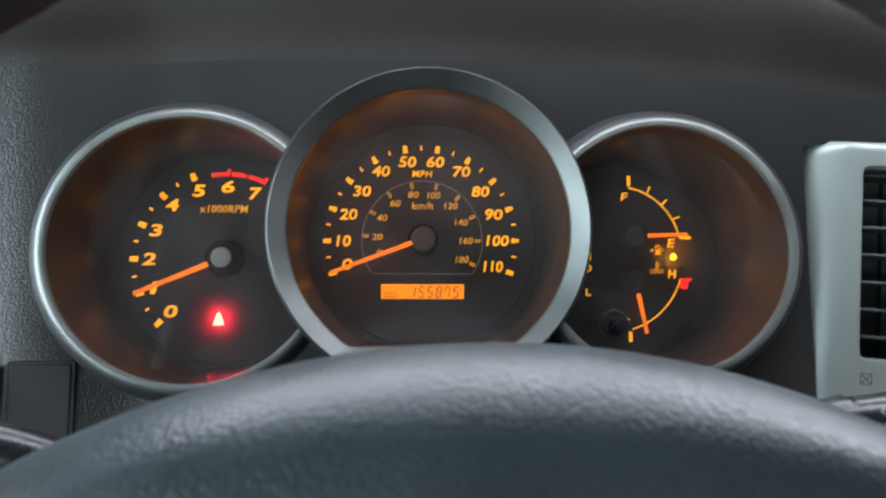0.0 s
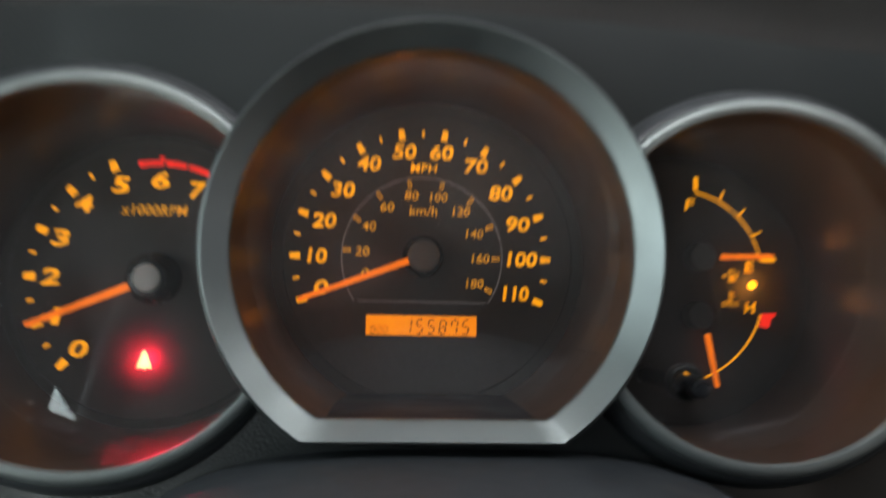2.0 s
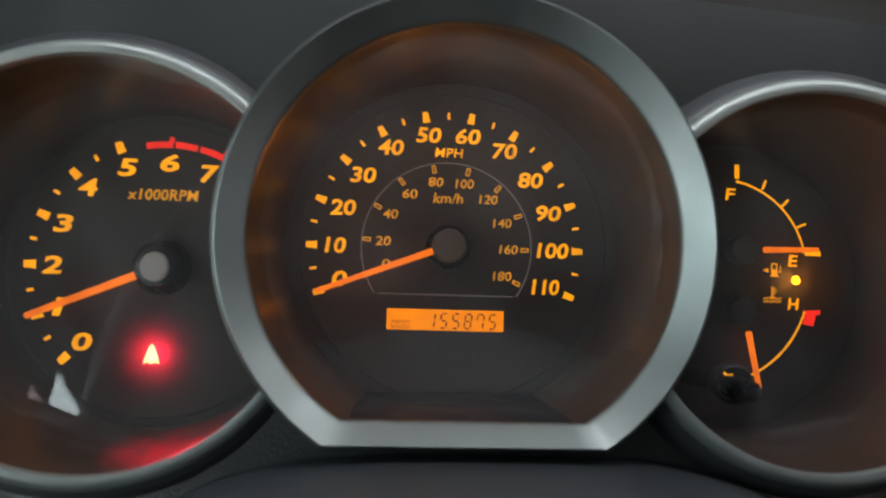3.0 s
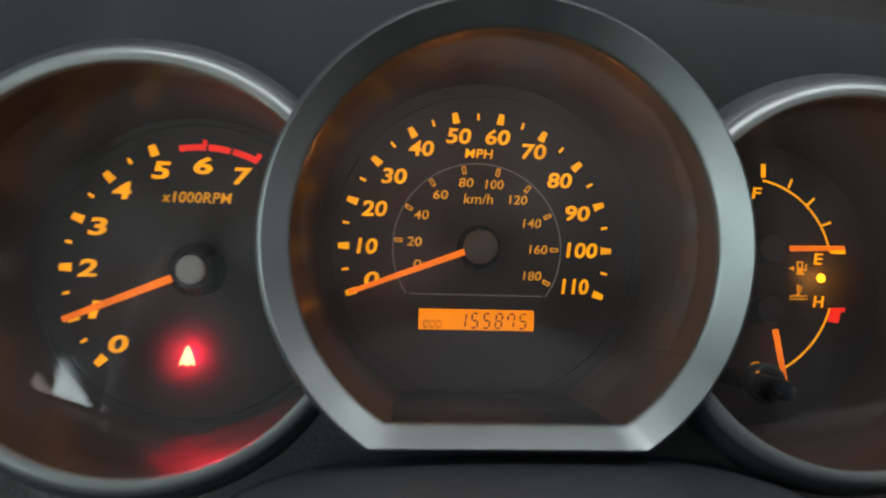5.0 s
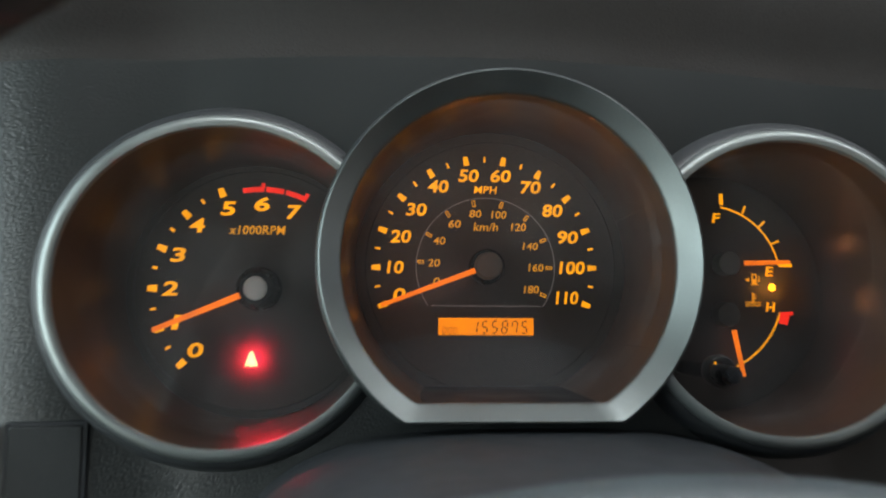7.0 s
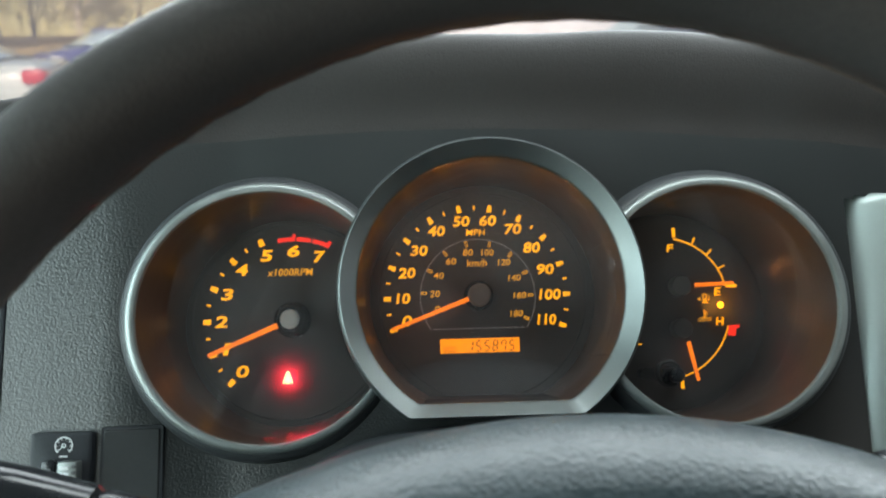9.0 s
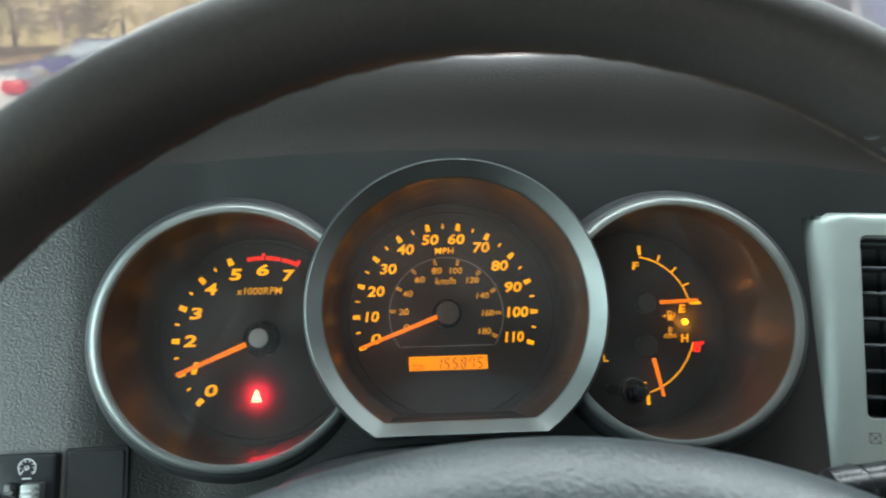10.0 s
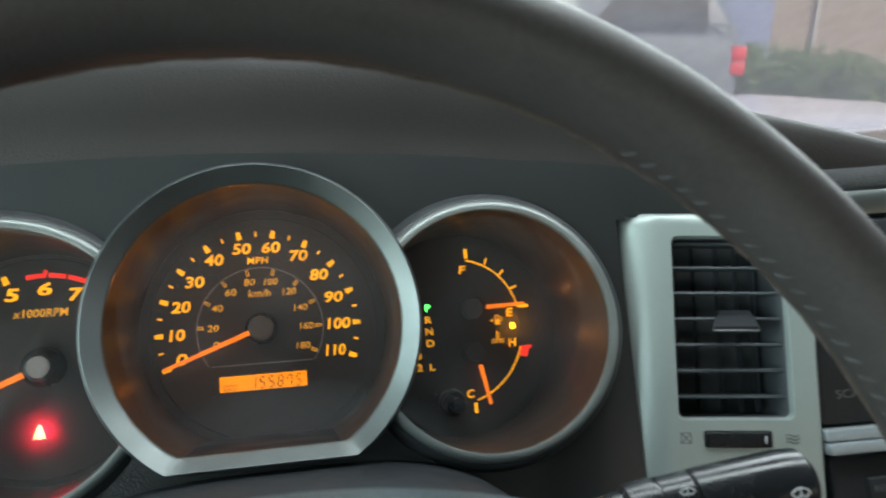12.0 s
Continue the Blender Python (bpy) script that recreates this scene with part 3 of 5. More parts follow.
part("unit_sign", letters("x1000RPM", -10.05, TY - 0.02, 1.46, 0.39, shear=0.12, bold=0.012, space=1.05, span=2.42), M_LITDIM, tface, smooth=False)
needle(TX, TZ, TY - 0.6, 202.6, 0.7, 4.6, 0.27, 0.2, tach)
part("needle_cap", lathe(TX, TZ, ((0.5, TY - 0.6), (0.5, TY - 1.06), (0.47, TY - 1.14), (0.4, TY - 1.18), (0.2, TY - 1.2)), 40, cap_last=True), M_KNOBLIGHT, tach, "pale grey needle cap")


def notched_collar(cx, cz, y):
    """A dark round collar with eight scalloped notches in its edge."""
    rows = []
    for r, dy, cut in ((0.95, 0.0, 0.0), (0.92, -0.5, 0.0), (0.86, -0.62, 0.1), (0.76, -0.7, 0.1), (0.72, -0.98, 0.08), (0.66, -1.04, 0.05), (0.5, -1.05, 0.0)):
        rows.append([(cx + (r - cut * max(0.0, math.cos(8 * a)) ** 2) * math.cos(a), y + dy, cz + (r - cut * max(0.0, math.cos(8 * a)) ** 2) * math.sin(a)) for a in (2 * math.pi * k / 96 for k in range(96))])
    return loops(rows)


part("cap_collar", notched_collar(TX, TZ, TY), M_BLACK, tach, "black notched collar")


def warn_shape(x, z, s):
    pts = ((-0.5, -0.62), (-0.18, -0.5), (-0.1, -0.62), (0.1, -0.62), (0.18, -0.5), (0.5, -0.62), (0.42, -0.25), (0.28, 0.1), (0.16, 0.5), (0, 0.66), (-0.16, 0.5), (-0.28, 0.1), (-0.42, -0.25))
    return prism([(x + a * s, z + b * s) for a, b in pts], TY - 0.005, TY - 0.02)


part("warning_lamp", warn_shape(-10.15, -4.09, 0.54), M_WARN, tface, "glowing red warning lamp", smooth=False)
tl = part("lens", outside_speedo(swung(lens_skin(-10.08, -1.16, 5.68, -4.6, -4.85, None, 0.055), -10.08, 0.035), 6.3), M_LENS, tach, "clear pane with a pale veil")
tl.visible_shadow = False

# fuel and coolant gauge
fuel = thing("fuel_gauge", "round fuel and coolant gauge in a thin silver ring", "gauge")
part("ring", thin_ring(10.42, -1.07, 5.45, -6.85, -0.07), M_SURROUND, fuel, "dark plastic surround of the ring")
part("ring_lip", bright_lip(10.42, -1.07, 5.45, -6.85, -0.07), M_LIP, fuel, "bright silver lip")
part("tube", outside_speedo(swung(lathe(10.42, -1.07, ((5.46, -6.6), (5.46, -4.5), (5.46, -2.5), (5.4, 0.1), (4.8, 0.14)), 160), 10.42, -0.07), 6.3), M_TUBE, fuel, "black tube wall, amber glow in its colour")
fface = part("dial_face", outside_speedo(lathe(10.45, -1.05, ((5.64, 0.08), (5.3, 0.08), (5.24, 0.03), (4.8, 0.03), (4.5, 0.03), (4.2, 0.03), (3.9, 0.03), (3.5, 0.03), (0.5, 0.03)), 160, cap_last=True), 6.3), M_FACE, fuel, "black dial face")
K1, K2 = (11.1, 0.24), (11.0, -2.08)
part("scale_arc", arc_band(10.46, -0.42, 3.38, 0.075, 79.5, 11, 0.028, 0.012, 40), M_LIT, fface, smooth=False)
for a, r0, r1 in ((67, 2.6, 2.98), (44.5, 2.48, 2.9), (22.2, 2.54, 2.96)):
    part("tick", bar_at(*K1, r0, r1, 0.09, 0.09, a, 0.028, 0.012), M_LIT, fface, smooth=False)
part("tick", box(11.02, 11.2, 0.012, 0.028, 3.02, 3.54), M_LIT, fface, smooth=False)
part("tick", box(13.8, 14.42, 0.012, 0.028, 0.14, 0.3), M_LIT, fface, smooth=False)
for ch, x, z, w in (("F", 10.85, 2.4, 0.42), ("E", 13.32, -0.08, 0.4), ("H", 13.32, -1.73, 0.44), ("C", 10.76, -4.28, 0.42)):
    part("figure", letters(ch, x, 0.012, z, 0.44, shear=0.12, bold=0.015, span=w), M_LIT, fface, smooth=False)
part("scale_arc", arc_band(9.96, -0.83, 3.98, 0.075, -16.8, -73.5, 0.028, 0.012, 40), M_LIT, fface, smooth=False)
part("tick", box(10.9, 11.08, 0.012, 0.028, -5.3, -4.78), M_LIT, fface, smooth=False)
part("red_tick", prism([(13.75, -1.97), (14.4, -1.93), (14.38, -2.1), (14.22, -2.12), (14.1, -2.54), (13.68, -2.48), (13.74, -2.3)], 0.028, 0.012), M_RED, fface, "red hot mark", smooth=False)


def pump_sign(x, z):
    bm = box(x - 0.12, x + 0.2, 0.012, 0.028, z - 0.26, z - 0.2)
    box(x - 0.08, x + 0.16, 0.012, 0.028, z - 0.2, z + 0.02, bm=bm)
    box(x - 0.08, x - 0.03, 0.012, 0.028, z + 0.02, z + 0.24, bm=bm)
    box(x + 0.11, x + 0.16, 0.012, 0.028, z + 0.02, z + 0.24, bm=bm)
    box(x - 0.08, x + 0.16, 0.012, 0.028, z + 0.2, z + 0.26, bm=bm)
    box(x + 0.2, x + 0.28, 0.012, 0.028, z - 0.1, z - 0.05, bm=bm)
    box(x + 0.26, x + 0.3, 0.012, 0.028, z - 0.1, z + 0.16, bm=bm)
    join(bm, prism([(x - 0.42, z - 0.02), (x - 0.2, z + 0.07), (x - 0.2, z - 0.11)], 0.012, 0.028))
    return bm


def coolant_sign(x, z):
    bm = box(x - 0.04, x + 0.04, 0.012, 0.028, z - 0.05, z + 0.34)
    for k in range(3):
        box(x + 0.04, x + 0.16, 0.012, 0.028, z + 0.06 + 0.09 * k, z + 0.1 + 0.09 * k, bm=bm)
    box(x - 0.1, x + 0.1, 0.012, 0.028, z - 0.12, z - 0.04, bm=bm)
    for dz in (-0.12, -0.24):
        for i in range(6):
            xx = x - 0.36 + 0.12 * i
            box(xx, xx + 0.125, 0.012, 0.028, z + dz - 0.03 + 0.03 * (i % 2), z + dz + 0.02 + 0.03 * (i % 2), bm=bm)
    return bm


part("pump_sign", pump_sign(12.54, -0.45), M_LITDIM, fface, "amber fuel pump sign", smooth=False)
part("coolant_sign", coolant_sign(12.5, -1.42), M_LITDIM, fface, "amber coolant sign", smooth=False)
part("fuel_lamp", lathe(13.42, -0.82, ((0.17, 0.02), (0.17, 0.0), (0.1, -0.01)), 20, cap_last=True), M_AMBERLAMP, fface, "glowing amber low fuel lamp")
needle(*K1, -0.4, 1.8, 0.8, 2.95, 0.22, 0.17, fuel)
needle(11.16, -2.06, -0.4, -79, 0.75, 2.86, 0.22, 0.17, fuel)
for kx, kz in (K1, K2):
    part("needle_cap", lathe(kx, kz, ((0.55, 0.0), (0.55, -0.6), (0.5, -0.72), (0.2, -0.76)), 32, cap_last=True), M_KNOB, fuel, "dark grey needle cap")
for ch, x, z, m in (("P", 8.77, 0.45, M_GREEN), ("R", 8.76, -0.19, M_LITDIM), ("N", 8.76, -0.82, M_LITDIM), ("D", 8.78, -1.44, M_LITDIM), ("3", 8.1, -2.07, M_LITDIM), ("2", 8.1, -2.69, M_LITDIM), ("L", 8.78, -2.7, M_LITDIM)):
    part("gear_letter", letters(ch, x, 0.012, z, 0.38, 1.2, shear=0.0, bold=0.03), m, fface, "green lit letter" if ch == "P" else "", smooth=False)
knob = part("trip_knob", tube([(8.85, 0.1, -4.42), (8.85, -3.6, -4.42), (8.85, -4.4, -4.42), (8.85, -5.3, -4.42), (8.85, -5.46, -4.42), (8.85, -5.5, -4.42)], [0.3, 0.3, 0.36, 0.34, 0.31, 0.22], 28), M_BLACK, fuel, "black trip reset knob")
part("grommet", lathe(8.82, -4.34, ((0.5, -3.7), (0.62, -3.9), (0.66, -4.3), (0.63, -4.46), (0.57, -4.5), (0.52, -4.44), (0.48, -4.2), (0.36, -3.9)), 40), M_GROMMET, knob, "dark grey rubber grommet")
fl = part("lens", outside_speedo(swung(lens_skin(10.42, -1.07, 5.44, -4.6, -5.6, None, 0.1), 10.42, -0.07), 6.3), M_LENS, fuel, "clear pane with a pale veil")
fl.visible_shadow = False

# aimed spots added for the halos and tube glow of the two warning lamps
for nm, co, way, col, watts, cone in (("red_halo", (-10.15, -1.12, -4.09), (0, 1, 0), (1.0, 0.012, 0.05), 0.035, 168), ("red_halo", (-10.15, -1.7, -4.5), (0.6, -0.45, -0.9), (1.0, 0.012, 0.05), 0.045, 90),
                                  ("amber_halo", (13.42, -0.6, -0.82), (0, 1, 0), (1.0, 0.42, 0.05), 0.005, 168)):
    l = new(nm, bpy.data.lights.new(nm, "SPOT"))
    l.data.energy, l.data.color, l.data.shadow_soft_size, l.data.spot_size, l.data.spot_blend = watts, col, 0.001, radians(cone), 0.6
    l.matrix_world = CL @ look(Vector(co) * 0.01, (Vector(co) + Vector(way)) * 0.01)

# unseen amber points added inside the tubes for the dials' backlight spill
for nm, co, watts in (("speedometer_spill", (2.6, -3.0, 3.0), 0.0032), ("speedometer_spill", (-0.6, -3.0, 3.9), 0.0035), ("speedometer_spill", (-3.4, -3.0, 1.8), 0.0035), ("speedometer_spill", (-2.8, -3.0, -2.0), 0.0025),
                      ("tachometer_spill", (-9.2, -3.2, 2.4), 0.0007), ("fuel_gauge_spill", (14.8, -1.3, 0.5), 0.0007), ("fuel_gauge_spill", (14.8, -1.3, -1.3), 0.0007)):
    l = new(nm, bpy.data.lights.new(nm, "POINT"))
    l.data.energy, l.data.color, l.data.shadow_soft_size = watts, (1.0, 0.31, 0.06), 0.0
    l.matrix_world = CL @ Matrix.Translation(Vector(co) * 0.01)

# ---- steering wheel ----
wheel = thing("steering_wheel", "black leather steering wheel with a dished grained airbag cover", "steering wheel", CL @ pose(0.0106, -0.237, -0.1135, -2.35, 0, 2.4))
WX, WY, WZ, WR, WT = 0.0, 0.0, 0.0, 17.59, 1.27
INTO_WHEEL = pose(1.06, -23.7, -11.35, -2.35, 0, 2.4).inverted()
AX = 1.0


def rim():
    rows = []
    for i in range(160):
        a = 2 * math.pi * i / 160
        c, s = math.cos(a), math.sin(a)
        rows.append([(WX + (WR + WT * math.cos(b)) * c, WY + 1.15 * WT * math.sin(b), WZ + (WR + WT * math.cos(b)) * s)
                     for b in (2 * math.pi * k / 28 for k in range(28))])
    return loops(rows, closed_rows=True)


part("rim", rim(), M_LEATHER, wheel, "worn black leather rim")


def airbag_cover():
    prof = ((-17.5, -2.6), (-18.6, -0.9), (-19.4, -0.25), (-20.2, 0.0), (-21.2, -0.13), (-22.1, -0.42), (-22.8, -0.78), (-23.2, -1.06), (-23.5, -1.38), (-23.7, -1.85), (-23.86, -2.6), (-24.05, -4.0), (-24.2, -6), (-24.35, -9), (-24.2, -12), (-23.6, -14.6), (-21, -15.6), (-18, -15.0))
    rows = []
    for i in range(57):
        u = -1 + 2 * i / 56
        x = AX + 17 * u
        edge = max(0.0, 1 - abs(u) ** 5)
        row = []
        for y, dz in prof:
            z = -4.85 - (x - AX) ** 2 / 46 - 1.0 * abs(u) ** 6
            yy = -18 + (y + 18) * (0.25 + 0.75 * edge ** 0.5)
            row.append((x, yy, z + dz * (0.45 + 0.55 * edge)))
        rows.append(row)
    bm = loops(rows, closed=False)
    bmesh.ops.transform(bm, matrix=INTO_WHEEL, verts=bm.verts)
    return bm


part("airbag_cover", airbag_cover(), M_PAD, wheel, "grey grained airbag cover", flat_angle=80)
for sx, sz in ((-1, -12.5), (1, -12.5), (-0.55, -17), (0.55, -17)):
    x0, x1 = AX + sx * 9.5, AX + sx * 17.0
    zz = sz if abs(sx) == 1 else -24.5
    bm = tube([(x0, -20.8, sz), ((x0 + x1) / 2, -22.0, (sz + zz) / 2 - 0.4), (x1 if abs(sx) == 1 else AX + sx * 16, -24.4, zz - 0.6)], [2.0, 1.7, 1.4], 16)
    bmesh.ops.transform(bm, matrix=INTO_WHEEL, verts=bm.verts)
    part("spoke", bm, M_SATINBLACK, wheel, "satin black spoke")


def stitch_mesh():
    return tube([(-0.22, 0.02, -0.05), (-0.08, -0.03, -0.02), (0.08, -0.03, 0.03), (0.22, 0.02, 0.02)], [0.02, 0.045, 0.045, 0.02], 6)


first = None
for i in range(42):
    a = radians(58 - 78 * i / 41)
    b = radians(181)
    rr = WR + (WT + 0.0) * math.cos(b)
    p = Vector((WX + rr * math.cos(a), WY + 1.15 * WT * math.sin(b), WZ + rr * math.sin(a)))
    axis_x = Vector((math.cos(a), 0, math.sin(a)))
    out = (axis_x * math.cos(b) + Vector((0, 1, 0)) * math.sin(b)).normalized()
    along = Vector((math.sin(a), 0, -math.cos(a)))
    run = along * 0.62 + (Vector((0, 1, 0)) * math.cos(b) - axis_x * math.sin(b)) * 0.78
    d = (run - out * run.dot(out)).normalized()
    m = Matrix((d, -out, d.cross(-out))).transposed().to_4x4()
    m.translation = p * 0.01
    if first is None:
        first = part("stitch", stitch_mesh(), M_STITCH, wheel)
        first.matrix_local = m
    else:
        again(first, wheel, m)



def seam_ring():
    """The sewn edge that runs round the inside of the rim."""
    b = radians(152)
    rr, y = WR + (WT + 0.01) * math.cos(b), 1.15 * (WT + 0.01) * math.sin(b)
    rows = []
    for i in range(220):
        a = 2 * math.pi * i / 220
        q = 0.05 + 0.02 * math.sin(i * 1.9)
        rows.append([((rr + q * math.cos(c)) * math.cos(a), y + q * math.sin(c), (rr + q * math.cos(c)) * math.sin(a)) for c in (math.pi * k / 3 for k in range(6))])
    return loops(rows, closed_rows=True)


part("seam", seam_ring(), M_SEAM, wheel, "sewn edge of the leather, tan glint in its colour")

# ---- stalks ----
wiper = thing("wiper_stalk", "glossy black wiper stalk with white printed signs", "stalk", CL @ Matrix.Translation((0, 0, -0.0085)))
part("lever", tube([(6, -13.2, -8.2), (10.6, -13.9, -7.3), (12.4, -14.2, -7.05)], [0.7, 0.75, 0.8], 20), M_BLACK, wiper)
part("collar", tube([(12.3, -14.2, -7.05), (12.5, -14.2, -7.02), (13.4, -14.3, -6.93), (13.55, -14.3, -6.92)], [0.7, 0.95, 1.05, 0.95], 24), M_BLACK, wiper, "ridged black switch collar")
part("grip", tube([(13.55, -14.3, -6.92), (13.65, -14.3, -6.9), (14.75, -14.45, -6.82), (14.82, -14.45, -6.81), (14.9, -14.46, -6.8), (16.4, -14.65, -6.7), (18.0, -14.9, -6.6), (18.7, -15.0, -6.57), (19.0, -15.05, -6.55)], [0.8, 0.96, 1.02, 0.94, 1.04, 1.12, 1.22, 1.18, 0.85], 28), M_BLACK, wiper, "gloss black end grip")
part("sign", letters("HI", 14.2, -15.42, -6.85, 0.38, 1.0, shear=0.0, turn=-6), M_PRINT, wiper, "white printed speed sign", smooth=False)
part("sign", letters("PULL", 17.95, -16.08, -7.2, 0.3, 1.0, shear=0.0, turn=-6), M_PRINT, wiper, "white printed pull sign", smooth=False)


def fan_sign(x, y, z, s):
    bm = arc_band(x, z, s, 0.06, 35, 145, y, y - 0.02, 12)
    join(bm, arc_band(x, z, s * 0.45, 0.05, 35, 145, y, y - 0.02, 8))
    for a in (35, 145, 90):
        join(bm, bar_at(x, z, s * 0.45 if a != 90 else 0.05, s, 0.05, 0.05, a, y, y - 0.02))
    return bm


part("sign", fan_sign(17.9, -16.13, -6.92, 0.44), M_PRINT, wiper, "white wiper sign", smooth=False)
part("sign", fan_sign(14.2, -15.38, -6.5, 0.34), M_PRINT, wiper, "white wiper sign", smooth=False)
part("sign", fan_sign(12.95, -15.2, -7.1, 0.3), M_PRINT, wiper, "white wiper sign", smooth=False)

signal = thing("indicator_stalk", "glossy black indicator stalk with white signs", "stalk", CL @ Matrix.Translation((0, 0, -0.008)))
part("lever", tube([(-5, -13.2, -9.6), (-9.6, -14.0, -8.45), (-11.6, -14.3, -7.9)], [0.7, 0.75, 0.8], 20), M_BLACK, signal)
part("collar", tube([(-11.5, -14.3, -7.92), (-11.7, -14.3, -7.86), (-13.6, -14.5, -7.3), (-13.8, -14.5, -7.25)], [0.7, 0.85, 0.9, 0.8], 24), M_BLACK, signal, "black switch collar")
part("grip", tube([(-13.85, -14.5, -7.23), (-14.05, -14.5, -7.17), (-16.2, -14.7, -6.6), (-18.0, -14.9, -6.2), (-18.5, -14.95, -6.1), (-18.8, -15.0, -6.05)], [0.7, 0.92, 1.0, 1.05, 0.98, 0.7], 28), M_BLACK, signal, "gloss black end grip")
for x in (-12.0, -12.6):
    part("sign", arc_band(x, -7.42 - 0.3 * (x + 12.3), 0.16, 0.07, 0, 300, -15.0, -15.08, 12), M_PRINT, signal, "small white sign", smooth=False)

# ---- switches on the panel beside the column ----
dimmer = thing("dimmer_switch", "black dimmer switch plate with a grey thumb wheel", "switch", CL @ Matrix.Translation((0.0055, 0, -0.0018)))
part("plate", loops([rrect(-20.6, -18.0, -9.2, -5.85, 0.15, y) for y in (-6.2, -6.82)] + [rrect(-20.5, -18.1, -9.1, -5.95, 0.15, -6.9)], cap_last=True), M_SATINBLACK, dimmer)


def dial_sign(x, z):
    bm = arc_band(x, z, 0.36, 0.05, -50, 230, -6.9, -6.92, 30)
    for k in range(8):
        join(bm, bar_at(x, z, 0.23, 0.34, 0.025, 0.025, -40 + 260 * k / 7, -6.9, -6.92))
    join(bm, bar_at(x, z, 0.02, 0.3, 0.04, 0.025, 222, -6.9, -6.925))
    join(bm, arc_band(x, z, 0.08, 0.035, 0, 359, -6.9, -6.92, 12))
    box(x - 0.18, x + 0.18, -6.92, -6.9, z - 0.48, z - 0.42, bm=bm)
    return bm


part("sign", dial_sign(-19.15, -6.4), M_PRINT, dimmer, "white dial sign", smooth=False)
wheel_block = part("thumb_wheel", box(-19.16, -18.34, -7.4, -6.7, -8.1, -7.02, 0.06, 2), M_RINGSIDE, dimmer, "grey dimmer wheel")
for k in range(4):
    part("ridge", box(-19.06, -18.66, -7.46, -7.38, -7.34 - 0.25 * k, -7.21 - 0.25 * k, 0.02, 1), M_PRINT, wheel_block, "pale ridge")
    part("tooth", box(-18.56, -18.38, -7.45, -7.38, -7.3 - 0.25 * k, -7.16 - 0.25 * k, 0.02, 1), M_SURROUND, wheel_block, "dark tooth")
part("button", box(-19.95, -19.35, -7.25, -6.7, -8.0, -6.98, 0.15), M_BLACK, dimmer, "small black button")
part("button_mark", box(-19.85, -19.5, -7.28, -7.24, -7.42, -7.3), M_PRINTDIM, dimmer, smooth=False)

blank = thing("switch_blank", "plain black blanking cover in the panel", "switch cover", CL @ Matrix.Translation((0.0022, 0, -0.0018)))
part("cover", loops([[(x, y + 0.165 * (x + 16.15), z) for x, _, z in rrect(-17.3 + e, -14.95 - e, -9.2 + e, -5.8 - e, 0.12, 0)] for y, e in ((-5.9, 0.02), (-6.38, 0.02), (-6.44, 0.08), (-6.44, 0.3))], cap_last=True), M_BLANK, blank, flat_angle=25)

# no recess: a black plate puts the shade of the gap into colour
part("gap_plate", loops([[(x, y + 0.165 * (x + 16.15), z) for x, _, z in rrect(-17.3 - q, -14.95 + q, -9.2 - q, -5.8 + q, 0.12, 0)] for y, q in ((-5.9, 0.11), (-6.36, 0.11), (-6.38, 0.09), (-6.38, -0.2))], cap_last=True), M_SATINBLACK, blank, "black plate for the shaded gap round the cover", flat_angle=25)

side_vent = thing("side_vent", "dark side air vent with horizontal slats", "air vent")
part("cavity", box(-30, -21.7, -5.2, -5.0, -10, 4), M_CAVITY, side_vent)
part("edge", box(-22.0, -21.6, -6.6, -5.0, -10, 3.2, 0.12), M_SATINBLACK, side_vent)
sl = part("slat", box(-29.5, -22.0, -6.5, -5.2, -0.09, 0.09, 0.06), M_SLAT, side_vent)
sl.location = (0, 0, 0.0016)
for z in (-2.15, -3.3, -4.67, -6.04, -7.4, 1.5):
    again(sl, side_vent, Matrix.Translation((0, 0, z * 0.01)))
part("outer_frame", box(-31, -29.5, -6.8, -5.0, -10.5, 5, 0.4), M_SATINBLACK, side_vent)

# ---- centre vent ----
VM = CL @ Matrix.Translation((0.1945, -0.067, -0.0025)) @ Matrix.Rotation(radians(-11), 4, "Z") @ Matrix.Rotation(radians(4.6), 4, "Y")
vent = thing("centre_vent", "grey-green satin air vent with black horizontal slats", "air vent", VM)


def vent_frame():
    rows = [rrect(-2.6, 7.2, -13, 4.45, 0.7, 3.0), rrect(-2.4, 7.0, -12.8, 4.3, 0.7, 1.3), rrect(-2.15, 6.9, -12.6, 4.2, 0.7, 0.75), rrect(-1.3, 6.8, -12.5, 4.1, 0.7, 0.22),
            rrect(-0.75, 6.65, -12.4, 3.95, 0.6, 0.02), rrect(-0.3, 6.2, -7.2, 3.5, 0.5, 0.0), rrect(0.0, 5.5, -5.75, 3.0, 0.35, 0.0), rrect(0.06, 5.44, -5.69, 2.94, 0.33, 0.1), rrect(0.1, 5.4, -5.65, 2.9, 0.32, 0.35)]
    return loops((rows))


part("frame", vent_frame(), M_VENTSILVER, vent, "satin grey-green frame", flat_angle=50)
part("duct", loops(([rrect(0.1, 5.4, -5.65, 2.9, 0.32, 0.35), rrect(0.12, 5.38, -5.63, 2.88, 0.32, 0.36), rrect(0.12, 5.38, -5.63, 2.88, 0.32, 3.2)]), cap_last=True), M_CAVITY, vent, "black air duct")
slat = None
